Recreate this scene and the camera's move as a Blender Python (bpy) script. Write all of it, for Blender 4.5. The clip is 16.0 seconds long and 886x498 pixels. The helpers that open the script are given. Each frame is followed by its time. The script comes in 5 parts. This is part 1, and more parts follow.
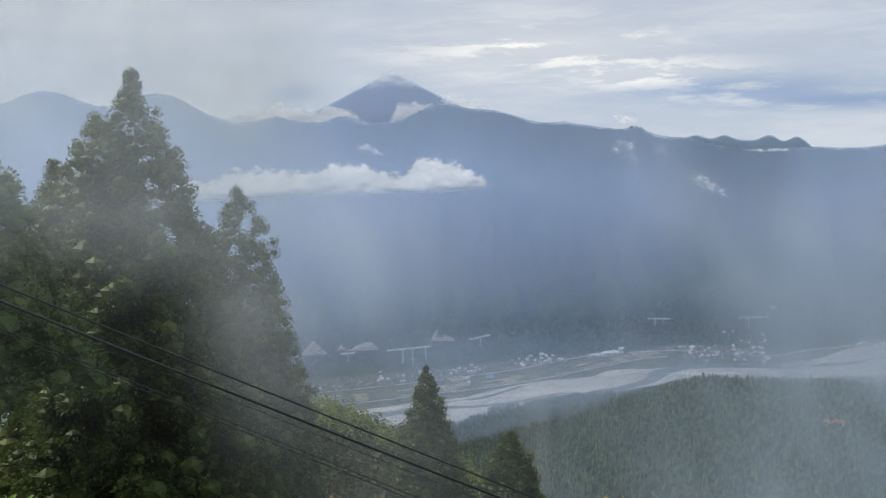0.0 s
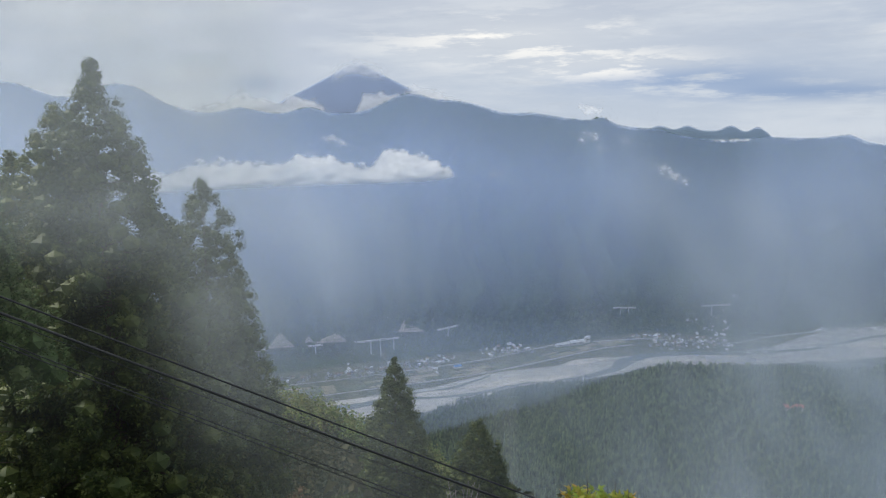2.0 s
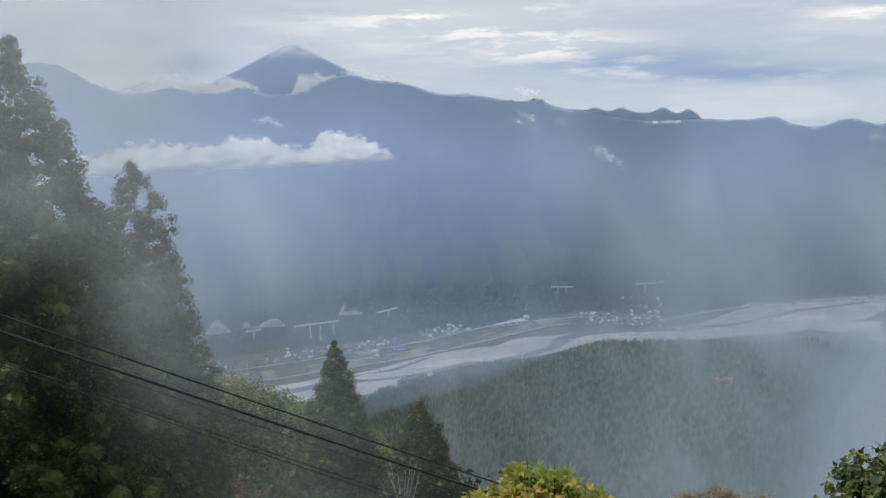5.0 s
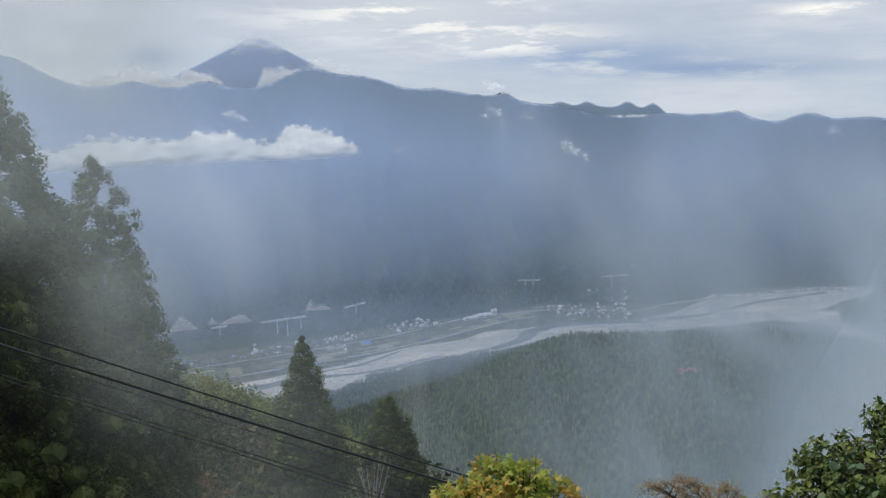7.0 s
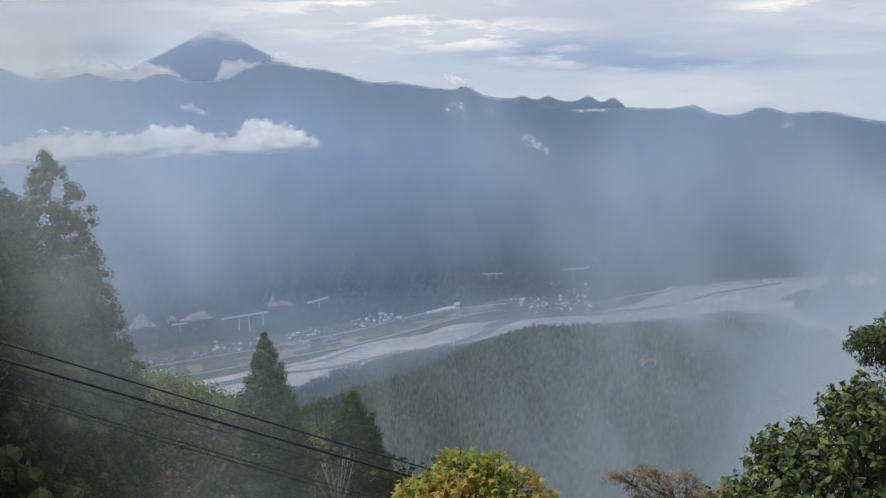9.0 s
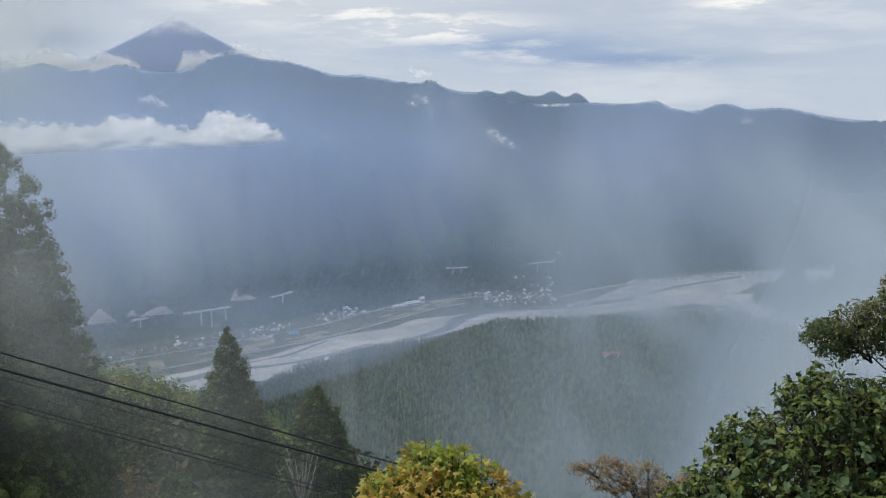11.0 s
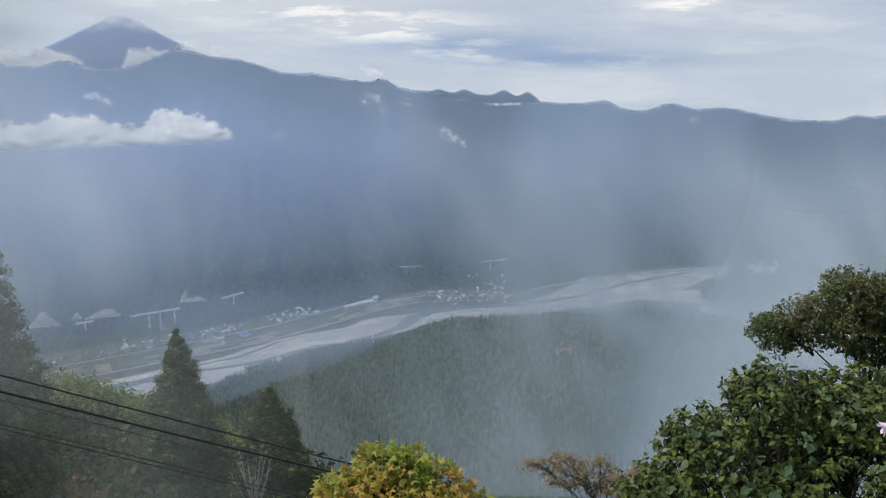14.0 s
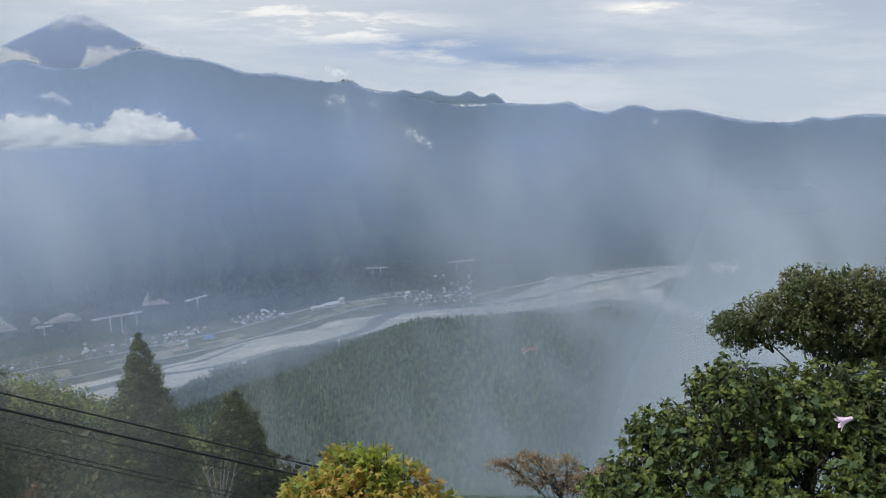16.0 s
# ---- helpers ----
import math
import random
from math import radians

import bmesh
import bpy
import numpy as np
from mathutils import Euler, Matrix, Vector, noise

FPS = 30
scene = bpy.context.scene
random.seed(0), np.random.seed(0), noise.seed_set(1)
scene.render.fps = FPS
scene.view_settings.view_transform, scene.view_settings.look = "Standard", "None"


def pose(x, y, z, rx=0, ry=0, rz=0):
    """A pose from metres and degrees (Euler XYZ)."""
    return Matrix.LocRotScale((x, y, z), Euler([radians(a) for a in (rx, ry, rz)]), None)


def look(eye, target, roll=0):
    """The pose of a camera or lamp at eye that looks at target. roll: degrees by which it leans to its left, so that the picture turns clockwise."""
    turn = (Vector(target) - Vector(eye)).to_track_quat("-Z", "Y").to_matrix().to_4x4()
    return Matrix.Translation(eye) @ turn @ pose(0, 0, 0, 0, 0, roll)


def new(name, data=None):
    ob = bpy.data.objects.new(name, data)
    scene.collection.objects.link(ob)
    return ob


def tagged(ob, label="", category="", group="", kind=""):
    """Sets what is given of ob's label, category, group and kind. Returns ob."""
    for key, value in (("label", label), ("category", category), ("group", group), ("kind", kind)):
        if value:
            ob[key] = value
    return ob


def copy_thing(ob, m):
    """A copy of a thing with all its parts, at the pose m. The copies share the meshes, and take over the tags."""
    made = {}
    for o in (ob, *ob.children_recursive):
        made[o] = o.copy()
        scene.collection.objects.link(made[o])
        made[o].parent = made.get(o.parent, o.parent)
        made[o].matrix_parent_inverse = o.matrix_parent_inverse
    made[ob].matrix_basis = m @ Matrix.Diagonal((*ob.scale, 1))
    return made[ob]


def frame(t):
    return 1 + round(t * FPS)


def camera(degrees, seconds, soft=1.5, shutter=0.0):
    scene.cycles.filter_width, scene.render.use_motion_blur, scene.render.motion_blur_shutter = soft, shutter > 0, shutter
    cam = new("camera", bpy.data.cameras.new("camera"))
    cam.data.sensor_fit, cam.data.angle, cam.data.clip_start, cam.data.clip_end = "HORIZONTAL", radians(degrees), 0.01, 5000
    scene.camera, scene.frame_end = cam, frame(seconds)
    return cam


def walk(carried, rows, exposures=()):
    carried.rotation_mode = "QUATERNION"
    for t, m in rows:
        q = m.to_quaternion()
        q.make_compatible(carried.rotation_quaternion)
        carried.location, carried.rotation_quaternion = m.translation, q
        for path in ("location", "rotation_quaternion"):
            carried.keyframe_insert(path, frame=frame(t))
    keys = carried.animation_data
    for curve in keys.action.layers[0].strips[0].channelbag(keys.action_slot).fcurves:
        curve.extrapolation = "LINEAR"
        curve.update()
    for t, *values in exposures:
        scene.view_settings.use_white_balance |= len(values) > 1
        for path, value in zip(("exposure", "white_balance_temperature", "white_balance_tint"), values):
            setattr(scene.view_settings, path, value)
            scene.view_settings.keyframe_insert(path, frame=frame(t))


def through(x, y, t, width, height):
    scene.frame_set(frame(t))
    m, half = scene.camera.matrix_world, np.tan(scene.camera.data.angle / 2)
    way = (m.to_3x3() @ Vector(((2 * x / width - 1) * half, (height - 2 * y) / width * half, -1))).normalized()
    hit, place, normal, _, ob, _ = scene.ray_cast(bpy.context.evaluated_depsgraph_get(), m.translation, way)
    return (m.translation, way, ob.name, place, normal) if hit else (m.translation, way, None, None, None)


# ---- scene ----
import functools

cam = camera(59.7, 16.0, soft=1.2)
EYE_Z = 650.0
# seconds, pitch from straight down, lean, turn: the camera turns where it stands
TURNS = [
    (0.0, 81.800, 0.800, 0.000), (0.5, 81.812, 0.880, -0.382), (1.0, 81.703, 0.940, -0.799), (1.5, 81.406, 0.906, -1.404),
    (2.0, 81.101, 0.830, -2.461), (2.5, 80.915, 0.820, -3.533), (3.0, 80.730, 0.798, -4.284), (3.5, 80.457, 0.765, -4.785),
    (4.0, 80.134, 0.772, -5.407), (4.5, 79.864, 0.785, -6.212), (5.0, 79.694, 0.760, -7.020), (7.5, 79.172, 0.698, -10.025),
    (8.0, 79.127, 0.680, -10.651), (8.5, 79.002, 0.620, -11.377), (9.0, 78.770, 0.552, -12.223), (9.5, 78.588, 0.430, -12.898),
    (10.0, 78.479, 0.270, -13.497), (12.5, 78.182, -0.110, -16.530), (13.0, 78.193, -0.170, -17.013), (13.5, 78.187, -0.240, -17.651),
    (14.0, 78.225, -0.240, -18.268), (14.5, 78.318, -0.260, -18.890), (15.0, 78.318, -0.313, -19.453), (15.5, 78.340, -0.372, -20.126),
    (16.0, 78.303, -0.440, -20.774)]
scene.cycles.transparent_max_bounces = 32
walk(cam, [(t, pose(0, 0, EYE_Z, rx, ry, rz)) for t, rx, ry, rz in TURNS])


# ---- node helpers ----
def nodes_of(tree):
    tree.nodes.clear()

    def add(kind, out=None, **sets):
        n = tree.nodes.new(kind)
        for k, v in sets.items():
            if k in n.inputs:
                target = n.inputs[k]
                if hasattr(v, "is_output"):
                    tree.links.new(v, target)
                else:
                    target.default_value = v
            else:
                setattr(n, k, v)
        return n if out is None else n.outputs[out]
    return add


def put(tree, sock, v):
    if hasattr(v, "is_output"):
        tree.links.new(v, sock)
    else:
        sock.default_value = v


def calc(tree, op, a, b=None, c=None, clamp=False):
    n = tree.nodes.new("ShaderNodeMath")
    n.operation, n.use_clamp = op, clamp
    for i, v in enumerate((a, b, c)):
        if v is not None:
            put(tree, n.inputs[i], v)
    return n.outputs[0]


def blend(tree, fac, a, b):
    n = tree.nodes.new("ShaderNodeMix")
    n.data_type = "RGBA"
    put(tree, n.inputs[0], fac)
    put(tree, n.inputs[6], a)
    put(tree, n.inputs[7], b)
    return n.outputs[2]


def remap(tree, v, a, b, c=0.0, d=1.0):
    n = tree.nodes.new("ShaderNodeMapRange")
    n.interpolation_type = "SMOOTHSTEP"
    for i, q in enumerate((v, a, b, c, d)):
        put(tree, n.inputs[i], q)
    return n.outputs[0]


def rgb(r, g, b):
    return (r, g, b, 1.0)


def fbm(tree, vec, scale, detail=4.0, rough=0.55):
    n = tree.nodes.new("ShaderNodeTexNoise")
    n.inputs["Scale"].default_value, n.inputs["Detail"].default_value, n.inputs["Roughness"].default_value = scale, detail, rough
    if vec is not None:
        tree.links.new(vec, n.inputs["Vector"])
    return n.outputs["Fac"]


# ---- sky and sun ----
SUN_EL, SUN_AZ = 50.0, -64.0   # degrees up, and to the right of straight ahead
world = bpy.data.worlds.new("cloudy_sky")
scene.world = world
world.use_nodes = True
W = world.node_tree
add = nodes_of(W)
way = add("ShaderNodeTexCoord", "Generated")
split = add("ShaderNodeSeparateXYZ", Vector=way)
az = calc(W, "MULTIPLY", calc(W, "ARCTAN2", split.outputs[0], split.outputs[1]), 57.296)
el = calc(W, "MULTIPLY", calc(W, "ARCSINE", split.outputs[2]), 57.296)
lifted = add("ShaderNodeCombineXYZ", "Vector", X=split.outputs[0], Y=split.outputs[1], Z=calc(W, "MAXIMUM", split.outputs[2], 0.45))
air = add("ShaderNodeTexSky", sky_type="NISHITA", sun_disc=False, sun_elevation=radians(SUN_EL), sun_rotation=radians(SUN_AZ), Vector=lifted)
blue = add("ShaderNodeMix", data_type="RGBA", blend_type="MULTIPLY")
blue.inputs[0].default_value = 1.0
W.links.new(air.outputs[0], blue.inputs[6])
blue.inputs[7].default_value = rgb(0.15, 0.15, 0.15)
# layered cloud: long flat streaks that close up towards the horizon
flat = add("ShaderNodeCombineXYZ", "Vector", X=calc(W, "MULTIPLY", az, 0.055), Y=calc(W, "MULTIPLY", el, 0.32), Z=0.0)
streaks = fbm(W, flat, 1.0, 6.0, 0.6)
fine = fbm(W, flat, 3.1, 5.0, 0.65)


def glow(a0, e0, wa, we):
    a = calc(W, "POWER", calc(W, "DIVIDE", calc(W, "SUBTRACT", az, a0), wa), 2.0)
    e = calc(W, "POWER", calc(W, "DIVIDE", calc(W, "SUBTRACT", el, e0), we), 2.0)
    return calc(W, "EXPONENT", calc(W, "MULTIPLY", calc(W, "ADD", a, e), -1.0))


# an even grey-white veil, paler streaks, bright breaks and strips of clear blue low over the ridge
grey = blend(W, remap(W, el, 1.0, 11.0), rgb(0.53, 0.60, 0.70), rgb(0.52, 0.575, 0.67))
grey = blend(W, remap(W, streaks, 0.42, 0.64, 0.0, 0.65), grey, rgb(0.68, 0.73, 0.79))
grey = blend(W, remap(W, fine, 0.54, 0.70, 0.0, 0.25), grey, rgb(0.42, 0.48, 0.58))
grey = blend(W, calc(W, "MULTIPLY", glow(-10.8, 3.3, 2.4, 0.8), 0.75), grey, rgb(0.34, 0.42, 0.56))
grey = blend(W, calc(W, "MULTIPLY", glow(-15.6, 3.9, 2.6, 0.7), 0.6), grey, rgb(0.66, 0.71, 0.77))
open_sky = calc(W, "ADD", calc(W, "ADD", glow(20.0, 3.1, 8.0, 0.9), calc(W, "MULTIPLY", glow(28.0, 2.0, 8.0, 0.6), 0.85)), calc(W, "MULTIPLY", glow(46.0, 7.0, 20.0, 3.5), 0.35))
gaps = calc(W, "MULTIPLY", open_sky, remap(W, calc(W, "ADD", calc(W, "MULTIPLY", fine, 0.6), calc(W, "MULTIPLY", streaks, 0.4)), 0.61, 0.48))
clouds = blend(W, calc(W, "MULTIPLY", gaps, 0.72, clamp=True), grey, blue.outputs[2])
wisps = fbm(W, add("ShaderNodeCombineXYZ", "Vector", X=calc(W, "MULTIPLY", az, 0.14), Y=calc(W, "MULTIPLY", el, 0.75), Z=4.0), 1.0, 7.0, 0.62)
bright = calc(W, "ADD", calc(W, "ADD", glow(7.5, 6.3, 8.0, 1.5), calc(W, "MULTIPLY", glow(14.0, 4.2, 6.0, 0.9), 0.9)), calc(W, "MULTIPLY", glow(35.6, 5.6, 3.2, 0.42), 1.1))
soft_glow = calc(W, "MULTIPLY", calc(W, "MINIMUM", bright, 1.0), 0.4)
clouds = blend(W, calc(W, "MULTIPLY", calc(W, "MULTIPLY", bright, remap(W, wisps, 0.48, 0.60)), 0.95, clamp=True), blend(W, soft_glow, clouds, rgb(0.80, 0.82, 0.83)), rgb(1.05, 1.03, 0.98))
back = add("ShaderNodeBackground", Color=clouds, Strength=1.0)
out = add("ShaderNodeOutputWorld")
W.links.new(back.outputs[0], out.inputs[0])

sun = new("sun", bpy.data.lights.new("sun", "SUN"))
sun.data.energy, sun.data.angle, sun.data.color = 3.2, radians(10), (1.0, 0.97, 0.92)
sun_way = Vector((math.sin(radians(SUN_AZ)) * math.cos(radians(SUN_EL)), math.cos(radians(SUN_AZ)) * math.cos(radians(SUN_EL)), math.sin(radians(SUN_EL))))
sun.matrix_world = look(sun_way * 900 + Vector((0, 0, EYE_Z)), (0, 0, EYE_Z))


# ---- materials ----
def material(name, build, rough=0.85, spec=0.3, metal=0.0):
    m = bpy.data.materials.new(name)
    m.use_nodes = True
    t = m.node_tree
    add = nodes_of(t)
    bsdf = add("ShaderNodeBsdfPrincipled", Roughness=rough, Metallic=metal)
    bsdf.inputs["Specular IOR Level"].default_value = spec
    outp = add("ShaderNodeOutputMaterial")
    t.links.new(bsdf.outputs[0], outp.inputs[0])
    colour, height, strength, dist = build(t, add)
    put(t, bsdf.inputs["Base Color"], colour)
    if height is not None:
        b = add("ShaderNodeBump", Height=height, Strength=strength, Distance=dist)
        t.links.new(b.outputs[0], bsdf.inputs["Normal"])
    return m


def two_scale(c1, c2, c3, big, small, bump=0.4, dist=0.02):
    def build(t, add):
        where = add("ShaderNodeTexCoord", "Object")
        a, b = fbm(t, where, big), fbm(t, where, small, 5.0)
        col = blend(t, remap(t, a, 0.35, 0.65), rgb(*c1), rgb(*c2))
        return blend(t, remap(t, b, 0.45, 0.75), col, rgb(*c3)), b, bump, dist
    return build


def leafy(c1, c2, c3, patch=0.6):
    """Foliage: every spray differs a little, in drifts."""
    def build(t, add):
        g = add("ShaderNodeNewGeometry")
        o = add("ShaderNodeObjectInfo")
        rnd = calc(t, "FRACT", calc(t, "ADD", g.outputs["Random Per Island"], o.outputs["Random"]))
        drift = fbm(t, g.outputs["Position"], patch, 3.0)
        col = blend(t, rnd, rgb(*c1), rgb(*c2))
        return blend(t, remap(t, calc(t, "ADD", drift, calc(t, "MULTIPLY", rnd, 0.25)), 0.5, 0.85), col, rgb(*c3)), None, 0, 0
    return build


def leaf_material(name, c1, c2, c3, patch=0.6, rough=0.6, thin=0.3):
    m = material(name, leafy(c1, c2, c3, patch), rough, 0.35)
    t = m.node_tree
    bsdf = next(n for n in t.nodes if n.type == "BSDF_PRINCIPLED")
    outp = next(n for n in t.nodes if n.type == "OUTPUT_MATERIAL")
    glow_through = t.nodes.new("ShaderNodeBsdfTranslucent")
    t.links.new(bsdf.inputs["Base Color"].links[0].from_socket, glow_through.inputs[0])
    mix = t.nodes.new("ShaderNodeMixShader")
    mix.inputs[0].default_value = thin
    t.links.new(bsdf.outputs[0], mix.inputs[1])
    t.links.new(glow_through.outputs[0], mix.inputs[2])
    t.links.new(mix.outputs[0], outp.inputs[0])
    return m


def forest_ground(t, add):
    where = add("ShaderNodeNewGeometry", "Position")
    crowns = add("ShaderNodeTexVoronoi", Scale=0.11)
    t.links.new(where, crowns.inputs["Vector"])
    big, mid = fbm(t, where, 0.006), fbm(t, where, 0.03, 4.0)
    # Shade between crowns put into the colour, darker away from each crown's middle.
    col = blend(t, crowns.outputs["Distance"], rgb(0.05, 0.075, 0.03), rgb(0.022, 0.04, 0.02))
    col = blend(t, remap(t, big, 0.4, 0.7, 0.0, 0.7), col, rgb(0.055, 0.085, 0.035))
    col = blend(t, remap(t, mid, 0.6, 0.8, 0.0, 0.6), col, rgb(0.10, 0.09, 0.05))
    z = add("ShaderNodeSeparateXYZ", Vector=where).outputs[2]
    col = blend(t, remap(t, calc(t, "ADD", z, calc(t, "MULTIPLY", mid, 10.0)), 10.0, 5.5), col, blend(t, remap(t, mid, 0.4, 0.6), rgb(0.085, 0.10, 0.06), rgb(0.14, 0.14, 0.09)))
    return col, crowns.outputs["Distance"], 1.0, -6.0


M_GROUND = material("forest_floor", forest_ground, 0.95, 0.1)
M_CEDAR = leaf_material("cedar_needles", (0.042, 0.066, 0.015), (0.072, 0.104, 0.022), (0.135, 0.16, 0.036), 0.9)
M_CEDAR_OLIVE = leaf_material("olive_cedar_needles", (0.07, 0.105, 0.02), (0.115, 0.155, 0.03), (0.20, 0.21, 0.045), 0.9)
M_CEDAR_LIGHT = leaf_material("young_cedar_needles", (0.07, 0.12, 0.03), (0.12, 0.18, 0.045), (0.15, 0.19, 0.06), 0.4)
M_FAR_TREE = leaf_material("forest_needles", (0.03, 0.062, 0.032), (0.06, 0.11, 0.048), (0.14, 0.20, 0.08), 0.13, 0.8)
# Slope woods in two tones: shade and sunlight are put into the leaf colours.
M_SHADED_WOOD = leaf_material("shaded_slope_leaves", (0.02, 0.03, 0.013), (0.038, 0.05, 0.02), (0.075, 0.07, 0.03), 0.08, 0.85)
M_SUNLIT_WOOD = leaf_material("sunlit_hillside_leaves", (0.10, 0.16, 0.04), (0.17, 0.23, 0.06), (0.24, 0.24, 0.085), 0.03, 0.8, 0.45)
M_BARK = material("bark", two_scale((0.09, 0.065, 0.045), (0.14, 0.10, 0.07), (0.05, 0.04, 0.03), 2.0, 25.0, 0.8, 0.02), 0.95, 0.2)
M_GRAVEL = material("river_gravel", two_scale((0.35, 0.345, 0.33), (0.43, 0.425, 0.405), (0.28, 0.275, 0.26), 0.012, 0.08, 0.5, 0.5), 0.95, 0.2)
M_SAND = material("pale_sandbar", two_scale((0.45, 0.43, 0.385), (0.52, 0.50, 0.45), (0.37, 0.35, 0.32), 0.02, 0.15, 0.3, 0.3), 0.95, 0.2)
M_WATER = material("river_water", two_scale((0.14, 0.17, 0.18), (0.18, 0.21, 0.21), (0.12, 0.15, 0.16), 0.01, 0.3, 0.15, 0.2), 0.2, 0.5)
M_ROAD = material("pale_road", two_scale((0.34, 0.34, 0.33), (0.40, 0.39, 0.37), (0.28, 0.28, 0.27), 0.02, 0.4, 0.2, 0.05), 0.9, 0.2)
M_CONCRETE = material("concrete", two_scale((0.55, 0.54, 0.51), (0.66, 0.65, 0.61), (0.42, 0.41, 0.39), 0.05, 0.6, 0.3, 0.05), 0.85, 0.25)
M_CABLE = material("black_cable_sheath", two_scale((0.018, 0.019, 0.02), (0.028, 0.028, 0.028), (0.04, 0.04, 0.04), 3.0, 90.0, 0.3, 0.002), 0.5, 0.4)
M_ROCK = material("volcano_scree", two_scale((0.05, 0.056, 0.07), (0.07, 0.072, 0.085), (0.04, 0.045, 0.06), 0.006, 0.04, 0.8, 8.0), 0.95, 0.1)


def mist_material(name, colour, scale, low, high, through=0.5):
    """Fine droplets that let part of the view through, thicker and thinner in drifts."""
    m = bpy.data.materials.new(name)
    m.use_nodes = True
    t = m.node_tree
    add = nodes_of(t)
    where = add("ShaderNodeNewGeometry", "Position")
    drift = fbm(t, where, scale, 4.0, 0.6)
    dens = add("ShaderNodeAttribute", attribute_name="thickness")
    fac = calc(t, "MULTIPLY", dens.outputs["Fac"], remap(t, drift, 0.3, 0.7, low, high), clamp=True)
    d, tl, tr = add("ShaderNodeBsdfDiffuse", Color=rgb(*colour)), add("ShaderNodeBsdfTranslucent", Color=rgb(*colour)), add("ShaderNodeBsdfTransparent")
    both, mix, outp = add("ShaderNodeMixShader", Fac=through), add("ShaderNodeMixShader", Fac=fac), add("ShaderNodeOutputMaterial")
    t.links.new(d.outputs[0], both.inputs[1])
    t.links.new(tl.outputs[0], both.inputs[2])
    t.links.new(tr.outputs[0], mix.inputs[1])
    t.links.new(both.outputs[0], mix.inputs[2])
    t.links.new(mix.outputs[0], outp.inputs[0])
    return m


M_MIST = mist_material("white_mist", (0.83, 0.905, 0.99), 0.004, 0.75, 1.2)
M_MIST_NEAR = mist_material("thin_mist", (0.67, 0.72, 0.735), 0.06, 0.6, 1.3)
# The blue of distance is put into this veil's own colour.
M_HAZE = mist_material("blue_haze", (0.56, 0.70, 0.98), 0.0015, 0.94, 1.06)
M_CLOUD = mist_material("cloud_white", (0.95, 0.97, 1.0), 0.012, 0.92, 1.08, 0.45)


# ---- mesh helpers ----
def mesh_from(name, verts, faces, mat, smooth=False):
    me = bpy.data.meshes.new(name)
    verts = np.asarray(verts, dtype=np.float32)
    faces = np.asarray(faces, dtype=np.int32)
    n, k = faces.shape
    me.vertices.add(len(verts))
    me.vertices.foreach_set("co", verts.ravel())
    me.loops.add(n * k)
    me.loops.foreach_set("vertex_index", faces.ravel())
    me.polygons.add(n)
    me.polygons.foreach_set("loop_start", np.arange(0, n * k, k, dtype=np.int32))
    me.update(calc_edges=True)
    me.polygons.foreach_set("use_smooth", np.full(n, smooth))
    me.materials.append(mat)
    me.validate()
    return me


def part(name, data, material_, parent, label=""):
    """Links a bmesh or a mesh as one object under a thing."""
    if isinstance(data, bmesh.types.BMesh):
        me = bpy.data.meshes.new(name)
        data.to_mesh(me)
        data.free()
        me.materials.append(material_)
    else:
        me = data
    ob = new(name, me)
    ob.parent = parent
    return tagged(ob, label)


def thing(name, label, category, at=(0, 0, 0), turn=0.0, group=""):
    ob = new(name)
    ob.empty_display_size = 0.2
    ob.matrix_basis = Matrix.Translation(at) @ Matrix.Rotation(turn, 4, "Z")
    return tagged(ob, label, category, group)


def box(bm, size, at, turn=0.0, bevel=0.0):
    m = Matrix.Translation(at) @ Matrix.Rotation(turn, 4, "Z") @ Matrix.Diagonal((*size, 1))
    made = bmesh.ops.create_cube(bm, size=1.0, matrix=m)
    if bevel:
        edges = {e for v in made["verts"] for e in v.link_edges}
        bmesh.ops.bevel(bm, geom=list(edges), offset=bevel, segments=1, affect="EDGES")


def tube(bm, pts, radii, sides=8):
    """A tapered tube along points, capped at both ends."""
    rings = []
    for i, p in enumerate(pts):
        p = Vector(p)
        d = (Vector(pts[min(i + 1, len(pts) - 1)]) - Vector(pts[max(i - 1, 0)])).normalized()
        side = d.cross(Vector((0, 0, 1)) if abs(d.z) < 0.9 else Vector((1, 0, 0))).normalized()
        up = side.cross(d)
        rings.append([bm.verts.new(p + (side * math.cos(a) + up * math.sin(a)) * radii[i]) for a in (2 * math.pi * k / sides for k in range(sides))])
    for r0, r1 in zip(rings, rings[1:]):
        for k in range(sides):
            bm.faces.new((r0[k], r0[(k + 1) % sides], r1[(k + 1) % sides], r1[k])).smooth = True
    bm.faces.new(rings[0][::-1])
    bm.faces.new(rings[-1])


def polar(azimuth, r, z=None, elevation=None):
    a = radians(azimuth)
    if z is None:
        z = EYE_Z + r * math.tan(radians(elevation))
    return Vector((r * math.sin(a), r * math.cos(a), z))


# ---- the land: one sheet from the lookout down to the river and up to the ridge ----
def line(x, *pairs):
    """Straight pieces through pairs."""
    return np.interp(x, pairs[::2], pairs[1::2])


def bump(x, at, high, wide):
    return high * np.exp(-((x - at) / wide) ** 2)


def drop(r, e):
    return EYE_Z + r * np.tan(np.radians(e))


